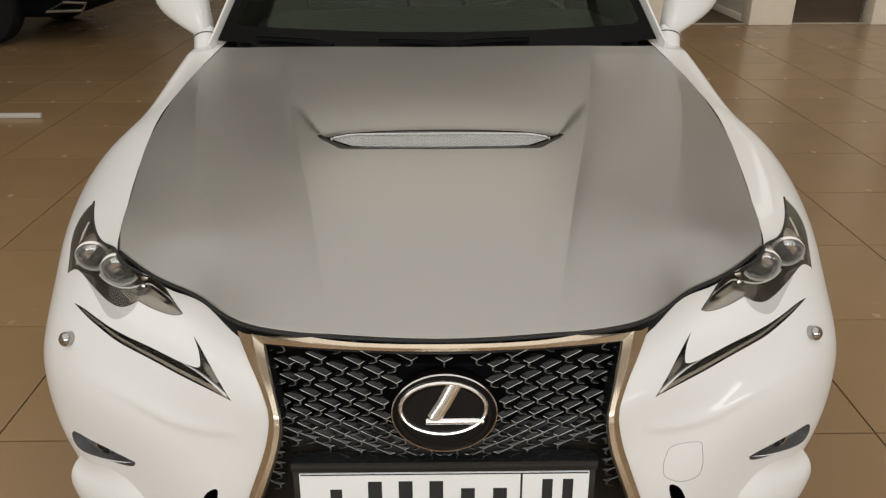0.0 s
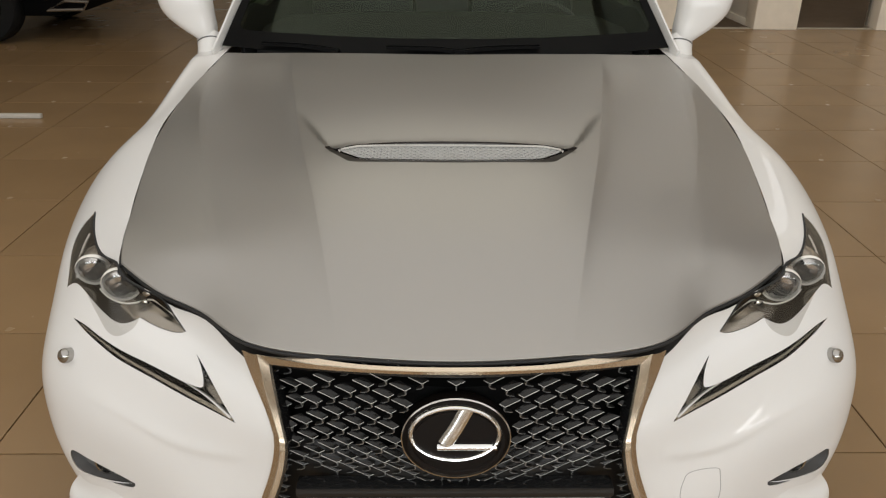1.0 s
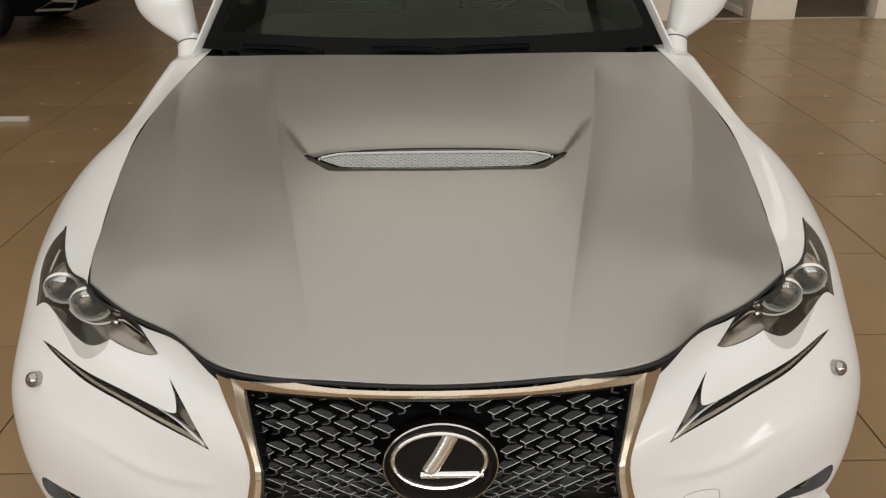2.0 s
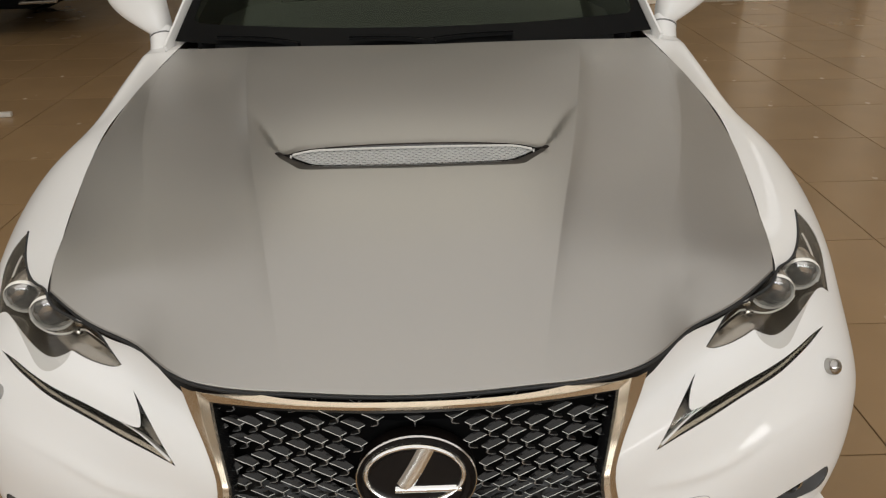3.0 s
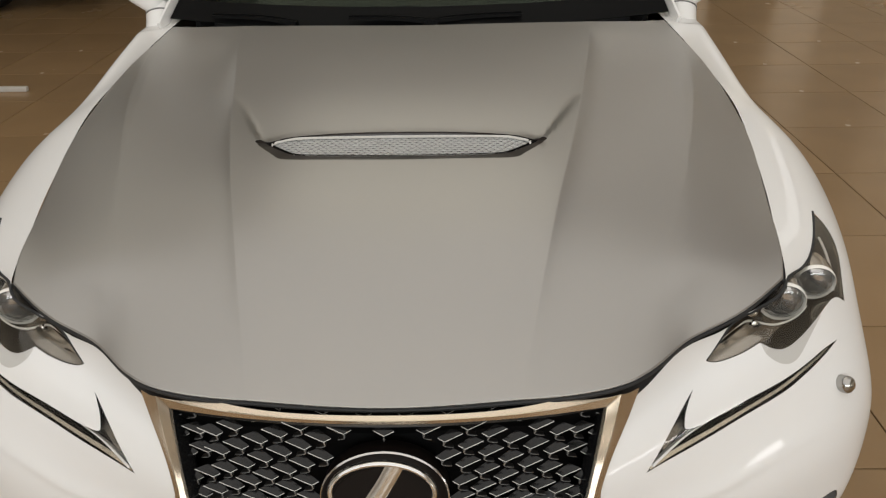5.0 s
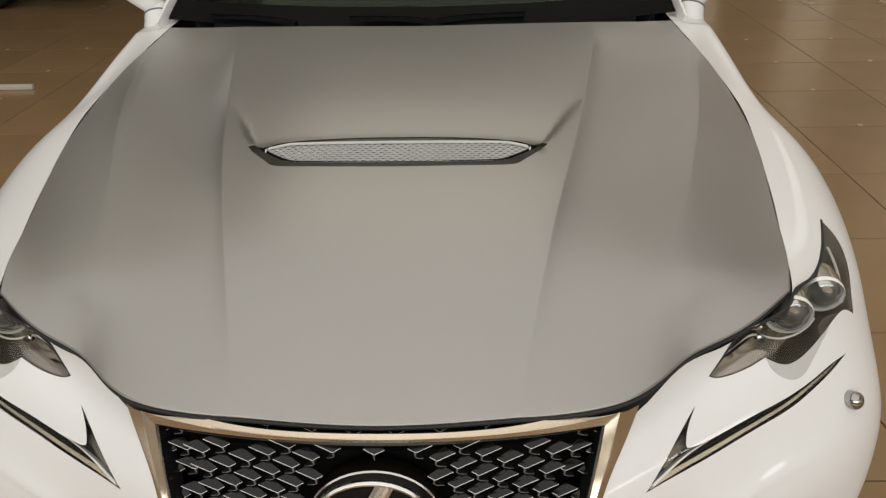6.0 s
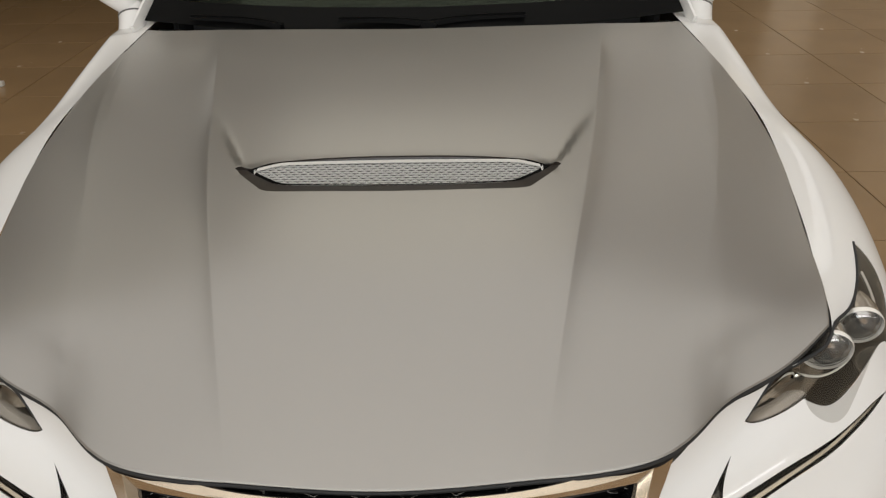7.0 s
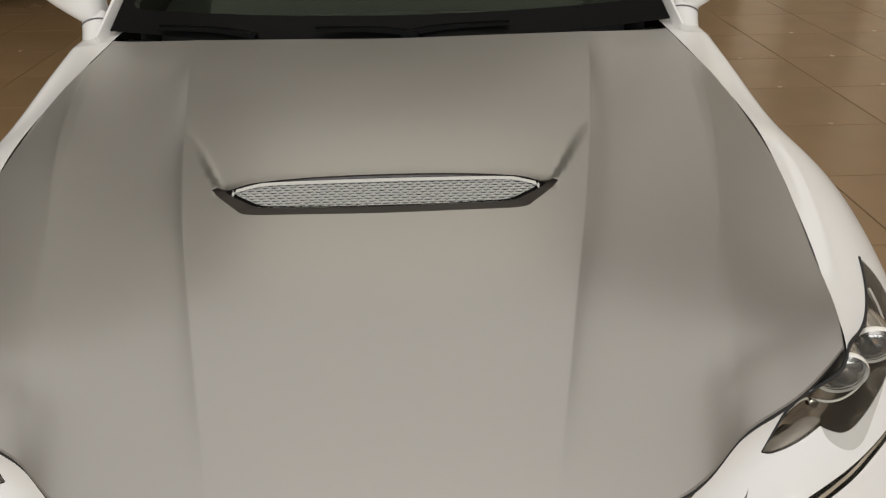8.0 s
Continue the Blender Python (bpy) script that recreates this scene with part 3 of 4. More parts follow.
# ---- daylight slits
def slit(side):
    v, f = bowl(slit_uv, .020, .03)
    lamp = put("daylight_lamp", v, f, BLACK, car, side, "narrow black daylight lamp with a chrome blade")
    line = spline([(.391, .9785), (.432, .9965), (.494, 1.0205), (.557, 1.0465), (.624, 1.0745), (.666, 1.097), (.70, 1.1155), (.728, 1.1315)], 34)
    bm = bmesh.new()
    path = [on_board(x, h, -.005) for x, h in line]
    sweep(bm, path, [(-.0034, -.002), (.0034, -.002), (.0034, .0010), (-.0028, .0024)], ups=[(-.25, -.55, .80)] * len(path), scale=list(np.linspace(1.1, .35, len(path))))
    ob = part("chrome_blade", bm, BLADE, lamp, "warm chrome blade along the lower edge")
    ob.scale = (side, 1, 1)
    bm = bmesh.new()
    line = spline([(.394, .982), (.425, 1.004), (.455, 1.022), (.485, 1.035)], 14)
    path = [on_board(x, h, -.003) for x, h in line]
    sweep(bm, path, [(-.0022, -.003), (.0022, -.003), (.0014, .003), (-.0014, .003)], ups=[(.3, -.7, .6)] * len(path), scale=list(np.linspace(1.5, .5, len(path))))
    ob = part("light_blade", bm, MESH_SILVER, lamp, "bright blade across the corner")
    ob.scale = (side, 1, 1)
    bm = bmesh.new()
    line = spline([(.415, 1.006), (.437, 1.026), (.453, 1.044), (.463, 1.070)], 14)
    path = [on_board(x, h, -.012) for x, h in line]
    sweep(bm, path, [(-.008, -.003), (.008, -.003), (.007, .003), (-.007, .003)], ups=[(.3, -.7, .6)] * len(path), scale=list(np.linspace(1.2, .25, len(path))))
    ob = part("corner_reflector", bm, DULL, lamp, "dull faceted reflector")
    ob.scale = (side, 1, 1)
    put("lens_cover", *cover(slit_uv, -.001), CLEAR, lamp, side, "clear lamp cover", sharp=0).visible_shadow = False


both(slit)


# ---- fog lamps, wings, washer knobs
def fog(side):
    v, f = bowl(fog_uv, .020, .05)
    lamp = put("fog_pocket", v, f, FOG_GREY, car, side, "dark grey fog lamp pocket")
    m = disc_frame(on_board(.690, .850, -.020), (.25, -1, .15))
    put("fog_ring", *lathe([(.019, -.01), (.020, .004), (.0235, .004), (.024, -.01)], m, 28), FACET, lamp, side)
    put("fog_lens", *lathe([(.001, .003), (.012, .002), (.0195, -.004)], m, 28), BLACK, lamp, side, "dark round fog lamp glass")


both(fog)


def intake(side):
    put("lower_intake", *bowl(intake_uv, .05, .06), DARK, car, side, "black lower air intake")


both(intake)

wing = Skin([
    [(0.590, 1.184, 0.350), (0.654, 1.196, 0.346), (0.707, 1.219, 0.340), (0.738, 1.238, 0.334)],
    [(0.588, 1.176, 0.330), (0.662, 1.192, 0.311), (0.741, 1.232, 0.292), (0.766, 1.248, 0.298)],
    [(0.580, 1.168, 0.303), (0.655, 1.172, 0.282), (0.740, 1.210, 0.262), (0.780, 1.245, 0.266)],
    [(0.570, 1.156, 0.271), (0.653, 1.162, 0.235), (0.735, 1.205, 0.206), (0.776, 1.245, 0.220)],
    [(0.570, 1.185, 0.208), (0.640, 1.190, 0.187), (0.715, 1.225, 0.175), (0.748, 1.270, 0.170)],
])


def wing_part(side):
    nu, nv = 28, 30
    us, vs = [g.ravel() for g in np.meshgrid(np.linspace(0, 3, nu), np.linspace(0, 4, nv))]
    faces = [(j * nu + i, (j + 1) * nu + i, (j + 1) * nu + i + 1, j * nu + i + 1) for j in range(nv - 1) for i in range(nu - 1)]
    put("bumper_wing", wing.at(us, vs), faces, WHITE, car, side, "white bumper corner fin", sharp=0)


both(wing_part)


KNOB = material("dim_chrome", (.40, .39, .37), .10, 1.0)


def knob(side):
    m = disc_frame(on_board(.746, 1.072, -.002), (.55, -.75, .25))
    profile = [(.0140, -.008), (.0142, .003), (.0150, .009), (.0146, .014), (.0122, .0185), (.0075, .0215), (.001, .0228)]
    put("washer_knob", *lathe(profile, m, 24), KNOB, car, side, "small round chrome knob on the bumper")


both(knob)

tow_rim = drawn(rounded(TOW, 70))
bm = bmesh.new()
path = [front.at([u], [v])[0] for u, v in tow_rim]
sweep(bm, path, ring_section(.0007, 5), closed=True, ups=[(.2, -1, .3)] * len(path))
part("tow_cover_seam", bm, material("seam_grey", (.30, .29, .28), .6), car, "thin seam round the tow hook cover")


# ---- hood lip, seal and vent
def strip(name, a, b, mat, parent, label=""):
    a, b = np.asarray(a), np.asarray(b)
    n = len(a)
    return from_faces(name, np.concatenate([a, b]), [(i, i + 1, n + i + 1, n + i) for i in range(n - 1)], mat, parent, label, None, 60)


rim = np.array(hood_rim)
rim_p = hood_point(rim[:, 0], rim[:, 1])
ring = np.concatenate([rim_p, rim_p[:1]])
mid_way = np.array((0, 1.7, 0)) - ring
mid_way[:, 2] = 0
mid_way /= np.linalg.norm(mid_way, axis=1)[:, None]
edge_ring = ring - mid_way * .0022 - np.array((0, 0, .0022))
strip("hood_edge", ring, edge_ring, WRAP, hood)
strip("hood_lip", edge_ring, ring + mid_way * .004 - np.array((0, 0, .010)), WRAP, hood)
strip("hood_liner", ring + mid_way * .004 - np.array((0, 0, .010)), ring + mid_way * .02 - np.array((0, 0, .07)), DARK, hood)

u_line = np.linspace(-5, 5, 121)
edge = hood_point(u_line, np.zeros(121))
bm = bmesh.new()
sweep(bm, edge + np.array((0, .0045, -.0122)), ring_section(.0043, 10), ups=[(0, -.4, .9)] * 121)
part("hood_seal", bm, RUBBER, car, "black rubber seal under the hood edge")
side_line = hood_point(np.full(60, 5.0), np.linspace(0, 7, 60))
for s in (1, -1):
    bm = bmesh.new()
    sweep(bm, (side_line + np.array((.0015, 0, -.010))) * (s, 1, 1), ring_section(.0045, 8), scale=list(np.interp(np.linspace(0, 7, 60), [0, 3.5, 6, 7], [1, 1, .7, .4])))
    part("seam_seal", bm, RUBBER, car)

vu = np.array(vent_uv)
vp = hood_point(vu[:, 0], vu[:, 1])
n = len(vp)
inner = np.stack([vent[:, 0] * .935, 1.583 + (vent[:, 1] - 1.541) * .685], 1)


def mesh_z(y):
    """Height of the vent's mesh, which rises a little towards the windscreen."""
    return .8685 + .05 * (y - 1.583)


floor_z = mesh_z(inner[:, 1])
wall_low = np.stack([inner[:, 0], inner[:, 1], floor_z], 1)
wall_low2 = wall_low * (.985, 1, 1) - np.array((0, 0, .025))
v = np.concatenate([vp, vp * (.997, 1, 1) + np.array((0, .001, -.003)), wall_low, wall_low2])
f = [(k * n + i, k * n + (i + 1) % n, (k + 1) * n + (i + 1) % n, (k + 1) * n + i) for k in (0, 1, 2) for i in range(n)] + [tuple(range(3 * n, 4 * n))]
from_faces("vent_well", v, f, WELL, hood, "black gloss well of the hood vent", None, 30)
mv, mf = [], []


def wire(x0, y0, x1, y1, w):
    d = Vector((x1 - x0, y1 - y0))
    o = Vector((-d.y, d.x)).normalized() * w
    k = len(mv)
    for drop in (0, .0025):
        for x, y in ((x0 + o.x, y0 + o.y), (x1 + o.x, y1 + o.y), (x1 - o.x, y1 - o.y), (x0 - o.x, y0 - o.y)):
            mv.append((x, y, mesh_z(y) - drop))
    mf.extend([(k, k + 1, k + 2, k + 3), (k, k + 4, k + 5, k + 1), (k + 2, k + 6, k + 7, k + 3)])


for r in range(10):
    y0 = 1.590 + .0087 * r
    for c in range(-21, 21):
        x0 = .0145 * (c + (.5 if r % 2 else 0))
        if inside(inner, np.array([x0, x0 + .0145]), np.array([y0, y0])).all():
            wire(x0, y0 - .0012, x0 + .0030, y0 + .0006, .0007)
            wire(x0 + .0030, y0 + .0006, x0 + .0115, y0 + .0006, .0012)
            wire(x0 + .0115, y0 + .0006, x0 + .0145, y0 - .0012, .0007)
            if r:
                wire(x0, y0 - .0012, x0, y0 - .0084, .0004)
from_faces("vent_mesh", mv, mf, MESH_SILVER, hood, "pale silver mesh in the hood vent", None, 30)
edge_in = (inner - (0, 1.632)) * (.968, .94) + (0, 1.632)
v = np.concatenate([np.stack([r[:, 0], r[:, 1], mesh_z(r[:, 1]) + .001], 1) for r in (inner * (1.01, 1), edge_in)])
from_faces("vent_border", v, [(i, (i + 1) % n, n + (i + 1) % n, n + i) for i in range(n)], DARK, hood, "dark border of the vent mesh", None, 30)
top_a = np.array([q for q in edge_in if q[1] > 1.635 and abs(q[0]) < .245])
top_a = top_a[np.argsort(top_a[:, 0])]
lip = np.stack([top_a[:, 0], top_a[:, 1] - .001, mesh_z(top_a[:, 1]) + .0025], 1)
strip("vent_frame", lip, lip - np.array((0, .011, .001)), MESH_SILVER, hood, "pale silver edge of the vent mesh")

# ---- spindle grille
# Lighter grey that paints the webs' front faces as lit
WEB_GREY = material("lit_web_grey", (.36, .355, .34), .24, .5)
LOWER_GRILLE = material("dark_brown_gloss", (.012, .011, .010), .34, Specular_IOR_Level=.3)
OUT = [(0, 1.105, .672), (.16, 1.118, .669), (.285, 1.157, .672), (.389, 1.210, .682)]
OUT_DOWN = [(.389, 1.210, .682), (.358, 1.168, .620), (.327, 1.123, .580), (.305, 1.083, .542)]
OUT_FOOT = [(.305, 1.083, .542), (.318, 1.074, .475), (.36, 1.07, .36), (.42, 1.075, .19)]
INN = [(0, 1.096, .663), (.15, 1.106, .661), (.26, 1.130, .654), (.320, 1.150, .648)]
INN_DOWN = [(.320, 1.150, .648), (.310, 1.122, .614), (.298, 1.094, .577), (.286, 1.068, .540)]
INN_FOOT = [(.286, 1.068, .540), (.298, 1.056, .475), (.340, 1.050, .36), (.40, 1.055, .19)]


def half_spline(points, count):
    """A curve through the points; one that starts in the car's middle passes it level."""
    if points[0][0]:
        return spline(points, count)
    return spline([(-x, y, z) for x, y, z in points[:0:-1]] + list(points), 2 * count - 1)[count - 1:]


def blend_rows(rows, k, reach):
    """Rounds a run of rows off about its row k."""
    out = rows.copy()
    for i in range(k - reach, k + reach + 1):
        r = reach - abs(i - k)
        out[i] = rows[i - r:i + r + 1].mean(0)
    return out


def surround(side):
    aa, bb, cc = [], [], []
    for out, inn, count in ((OUT, INN, 40), (OUT_DOWN, INN_DOWN, 30), (OUT_FOOT, INN_FOOT, 40)):
        a, b = half_spline(out, count), half_spline(inn, count)
        cross = np.cross(np.gradient(a, axis=0), b - a)
        cross /= np.linalg.norm(cross, axis=1)[:, None]
        cross *= np.where(cross[:, 1] > 0, -1, 1)[:, None]
        if aa:
            cc[-1][-1] = (cc[-1][-1] + cross[0]) / 2
            a, b, cross = a[1:], b[1:], cross[1:]
        aa.append(a)
        bb.append(b)
        cc.append(cross)
    a, b, cross = np.concatenate(aa), np.concatenate(bb), np.concatenate(cc)
    for i in range(26, 47):
        cross[i] = cross[25] + (cross[47] - cross[25]) * (i - 25) / 22
    a, b, cross = blend_rows(a, 69, 4), blend_rows(b, 69, 4), blend_rows(cross, 69, 8)
    cross /= np.linalg.norm(cross, axis=1)[:, None]
    n = len(a)

    def run(name, rows, mat, parent, label):
        f = [(k * n + i, k * n + i + 1, (k + 1) * n + i + 1, (k + 1) * n + i) for k in range(len(rows) - 1) for i in range(n - 1)]
        return put(name, np.concatenate(rows), f, mat, parent, side, label, sharp=30)

    bar = run("grille_surround", [a - cross * .006, a + cross * .002, a + (b - a) * .10 + cross * .0055, a + (b - a) * .60 + cross * .0050, a + (b - a) * .72 + cross * .0062, b + cross * .001, b - cross * .004], CHROME, car, "pale warm chrome grille surround")
    back = np.array((0, 1.0, 0))
    way = (b - a) / np.linalg.norm(b - a, axis=1)[:, None]
    run("inner_edge", [b - cross * .003, b + way * .004 - cross * .002, b + way * .006 + back * .008, b + way * .006 + back * .05], BLACK, bar, "black inner edge")


both(surround)

grille_y = curve([(.15, 1.075), (.40, 1.066), (.50, 1.066), (.56, 1.074), (.62, 1.090), (.68, 1.112)])


def grille_point(x, z, lift=0.0, turn=1.0):
    return np.array((x, float(grille_y(z)) + .50 * x * x + turn * max(0.0, abs(x) - .285) - lift, z))


bm = bmesh.new()
rows = [[bm.verts.new(grille_point(x, z, -.045, .3)) for x in np.linspace(-.46, .46, 25)] for z in np.linspace(.15, .648, 16)]
for ra, rb in zip(rows, rows[1:]):
    for i in range(24):
        bm.faces.new((ra[i], ra[i + 1], rb[i + 1], rb[i]))
backing = part("grille_backing", bm, DARK, car, "black backing of the grille")
bm = bmesh.new()
rows = [[bm.verts.new(grille_point(x, z, -.008 - max(0, z - .475) * .6, .1)) for x in np.linspace(-.44, .44, 41)] for z in np.linspace(.19, .508, 20)]
for ra, rb in zip(rows, rows[1:]):
    for i in range(40):
        bm.faces.new((ra[i], ra[i + 1], rb[i + 1], rb[i]))
part("lower_grille_panel", bm, LOWER_GRILLE, car, "dark brown gloss panel under the flat lower scales")


def scale_mesh(skew, deep):
    """One scale of the grille: a sloping ledge with a glint painted on its V-shaped front edge, and a curved web down
    from its point.
    """
    bm = bmesh.new()
    mix = lambda p, q: p + (q - p) * skew
    depth = .015 * deep
    rise = mix(.0110, .0110) * (.55 + .45 * deep)
    top = [(-mix(.0150, .0105), .003 * deep, mix(.0080, .0044)), (0, 0, 0), (mix(.0150, .0255), .001 * deep, mix(.0080, .0146)), (mix(.0, .0100), depth, rise)]
    a = [bm.verts.new(q) for q in top]
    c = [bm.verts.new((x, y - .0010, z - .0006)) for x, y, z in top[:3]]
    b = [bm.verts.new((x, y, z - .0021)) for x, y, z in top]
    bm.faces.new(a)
    # The pale second material paints the highlight along the front edge.
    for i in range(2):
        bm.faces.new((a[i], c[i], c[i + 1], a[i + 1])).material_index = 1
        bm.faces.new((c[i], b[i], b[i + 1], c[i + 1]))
    bm.faces.new((a[2], c[2], b[2], b[3], a[3]))
    bm.faces.new((a[0], a[3], b[3], b[0], c[0]))
    bm.faces.new((b[0], b[3], b[2], b[1]))
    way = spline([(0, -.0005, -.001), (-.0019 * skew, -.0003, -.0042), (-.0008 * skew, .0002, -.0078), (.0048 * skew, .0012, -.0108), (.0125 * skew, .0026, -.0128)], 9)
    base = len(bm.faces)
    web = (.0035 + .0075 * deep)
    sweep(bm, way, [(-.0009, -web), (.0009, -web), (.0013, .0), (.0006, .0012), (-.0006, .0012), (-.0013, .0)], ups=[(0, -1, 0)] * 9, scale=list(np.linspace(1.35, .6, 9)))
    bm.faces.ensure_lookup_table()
    # Light and shade painted by facing: pale web fronts, dark flanks.
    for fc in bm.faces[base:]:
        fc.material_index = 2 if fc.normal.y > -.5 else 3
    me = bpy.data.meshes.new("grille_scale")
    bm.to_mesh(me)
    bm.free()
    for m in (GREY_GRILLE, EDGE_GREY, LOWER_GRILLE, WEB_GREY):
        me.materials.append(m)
    me.polygons.foreach_set("use_smooth", [True] * len(me.polygons))
    me.set_sharp_from_angle(angle=radians(28))
    return me


DEPTHS, SKEWS = (.12, .34, .56, .78, 1.0), (0, .4, .75, 1.0)
cells = [[scale_mesh(skew, deep) for deep in DEPTHS] for skew in SKEWS]
inner_edge = np.concatenate([spline(INN_DOWN, 30), spline(INN_FOOT, 40)])


def inner_x(z):
    return float(np.interp(-z, -inner_edge[:, 2], inner_edge[:, 0]))


def lay_scales():
    """Scales in columns that spread outwards from the middle, each column half a step lower than the last, flatter towards the foot."""
    for side in (1, -1):
        for col in range(0 if side == 1 else 1, 14):
            for k in range(-14, 8):
                z = .633 - .0124 * (col - 3) + .0266 * k
                if not .335 < z < .664:
                    continue
                spread = 1 + 1.35 * (z - .62) if z > .50 else .838 + .35 * (.50 - z)
                x = (.0265 * col + .0005 * col * col) * spread
                if x > inner_x(z) + (.010 if z > .585 else .034) or (z < .454 and x < .284) or (x / .089) ** 2 + ((z - .5685) / .069) ** 2 < 1:
                    continue
                deep = min(max((z - .484) / .026, 0), 1)
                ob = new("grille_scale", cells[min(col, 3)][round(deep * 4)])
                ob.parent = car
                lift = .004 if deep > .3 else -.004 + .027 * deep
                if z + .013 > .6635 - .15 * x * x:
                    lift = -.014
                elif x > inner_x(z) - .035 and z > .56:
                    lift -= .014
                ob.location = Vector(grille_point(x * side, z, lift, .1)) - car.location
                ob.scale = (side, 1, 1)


lay_scales()

# ---- emblem
BADGE = material("satin_silver", (.80, .80, .78), .20, 1.0)
BEZEL = material("black_bezel", (.008, .006, .005), .35, Specular_IOR_Level=.12)
em = disc_frame((0, 1.050, .571), (0, -1, .30)) @ Matrix.Diagonal((1.04, 1.04, 1, 1))
EM = em.to_3x3()


def oval(r1, r2, h, count=48):
    return [tuple(em @ Vector((r1 * math.cos(a), r2 * math.sin(a), h))) for a in np.linspace(0, 2 * math.pi, count, endpoint=False)]


def rings(name, data, mat, parent, label="", cap=False):
    n = 48
    v = [q for d in data for q in oval(*d)]
    f = [(k * n + i, k * n + (i + 1) % n, (k + 1) * n + (i + 1) % n, (k + 1) * n + i) for k in range(len(data) - 1) for i in range(n)]
    if cap:
        f.append(tuple(range((len(data) - 1) * n, len(data) * n)))
    return from_faces(name, v, f, mat, parent, label, None, 40)


ring_frame, em = em, em @ Matrix.Translation((0, -.0065, 0)) @ Matrix.Diagonal((.945, .93, 1, 1))
emblem = rings("emblem", [(.093, .072, -.05), (.0925, .0715, -.014), (.089, .067, -.005), (.082, .060, .001), (.076, .055, .001), (.0735, .0525, -.002)], BEZEL, car, "oval black badge with a silver ring and a slanted stroke", True)
rings("bezel_rim", [(.0925, .0715, -.016), (.0938, .0728, -.015), (.0936, .0726, -.0125), (.0915, .0700, -.011)], FACET, emblem, "thin grey rim round the badge")
em = ring_frame @ Matrix.Translation((-.002, .0065, 0)) @ Matrix.Diagonal((.98, .865, 1, 1))
rings("emblem_ring", [(.0765, .0545, -.003), (.0762, .0542, .001), (.0748, .0528, .0042), (.0725, .0505, .0058), (.0700, .0480, .0052), (.0680, .0460, .0025), (.0672, .0452, -.003)], BADGE, emblem, "silver ring")


def stroke(points, width, name):
    """A bar with sloping flanks and a narrow rounded top."""
    bm = bmesh.new()
    path = [em @ Vector((x, y, .0005)) for x, y in points]
    up = EM @ Vector((0, 0, 1))
    sweep(bm, path, [(-width, -.003), (width, -.003), (width, .0008), (width * .55, .0042), (width * .30, .0050), (-width * .30, .0050), (-width * .55, .0042), (-width, .0008)], ups=[up] * len(path))
    part(name, bm, BADGE, emblem, "slanted silver stroke")


stroke([(.0190, .0475), (.001, .010), (-.0170, -.0215)], .0118, "slanted_stroke")
stroke([(-.0290, -.0262), (.020, -.0262), (.0675, -.0262)], .0056, "foot_stroke")

# ---- number plate
plate_top = (0, 1.056, .436)
pm = pose(*plate_top, -6, 0, 0)
bm = bmesh.new()
box(bm, 0, .006, -.058, .545, .012, .135, .004, pm)
holder = part("plate_holder", bm, BLACK, car, "black plastic number plate holder")
bm = bmesh.new()
box(bm, 0, .010, .016, .548, .040, .020, .006, pm)
part("holder_ledge", bm, BLACK, holder, "black ledge over the plate")
bm = bmesh.new()
box(bm, 0, -.002, -.056, .520, .004, .112, .002, pm)
number_plate = part("number_plate", bm, PLATE, holder, "white number plate with plain dark bars")
for x, w, h, zc in [(x, w * .62, .094 - top, -.094 + (.094 - top) / 2) for x, w, top in ((-.195, .034, .034), (-.125, .040, .018), (-.070, .040, .018), (-.015, .040, .018), (.042, .040, .034), (.100, .040, .034), (.185, .030, .016), (.222, .030, .016))] + [(.138, .0035, .108, -.056), (0, .514, .002, -.003), (0, .514, .002, -.109)]:
    bm = bmesh.new()
    box(bm, x, -.0045, zc, w, .001, h, 0, pm)
    part("plain_bar", bm, RUBBER, number_plate, "plain dark bar", smooth=False)


# ---- windscreen, cowl, wipers
def grid_skin(sk, nu, nv):
    us, vs = [g.ravel() for g in np.meshgrid(np.linspace(0, sk.nu - 1, nu), np.linspace(0, sk.nv - 1, nv))]
    return sk.at(us, vs), [(j * nu + i, j * nu + i + 1, (j + 1) * nu + i + 1, (j + 1) * nu + i) for j in range(nv - 1) for i in range(nu - 1)]


def arc_row(y0, y1, z0, z1, w):
    return [(w * k, y0 + (y1 - y0) * k * k, z0 + (z1 - z0) * k * k) for k in (-1, -.75, -.4, 0, .4, .75, 1)]


screen_rows = [arc_row(2.335, 2.435, .930, .945, .688), arc_row(2.53, 2.63, 1.040, 1.045, .665), arc_row(2.85, 2.95, 1.215, 1.205, .625), arc_row(3.14, 3.22, 1.355, 1.33, .58)]
screen = Skin(screen_rows)
v, f = grid_skin(screen, 40, 30)
windscreen = from_faces("windscreen", v, f, SCREEN, car, "dark green-tinted windscreen", None, 0)
windscreen.visible_shadow = False
clear_part = []
for cu, cv, a0 in ((5.62, .62, -90), (5.62, 2.75, 0), (.38, 2.75, 90), (.38, .62, 180)):
    clear_part += [(cu + .20 * math.cos(radians(a0 + d)), cv + .17 * math.sin(radians(a0 + d))) for d in range(0, 91, 10)]
clear_part = [(np.array(a) * (1 - t) + np.array(b) * t) for a, b in zip(clear_part, clear_part[1:] + clear_part[:1]) for t in np.linspace(0, 1, max(1, math.ceil(math.hypot(a[0] - b[0], a[1] - b[1]) / .1)), endpoint=False)]
print_rim = [(u, 0) for u in np.linspace(0, 6, 40)] + [(6, v) for v in np.linspace(0, 3, 24)[1:]] + [(u, 3) for u in np.linspace(6, 0, 40)[1:]] + [(0, v) for v in np.linspace(3, 0, 24)[1:-1]]
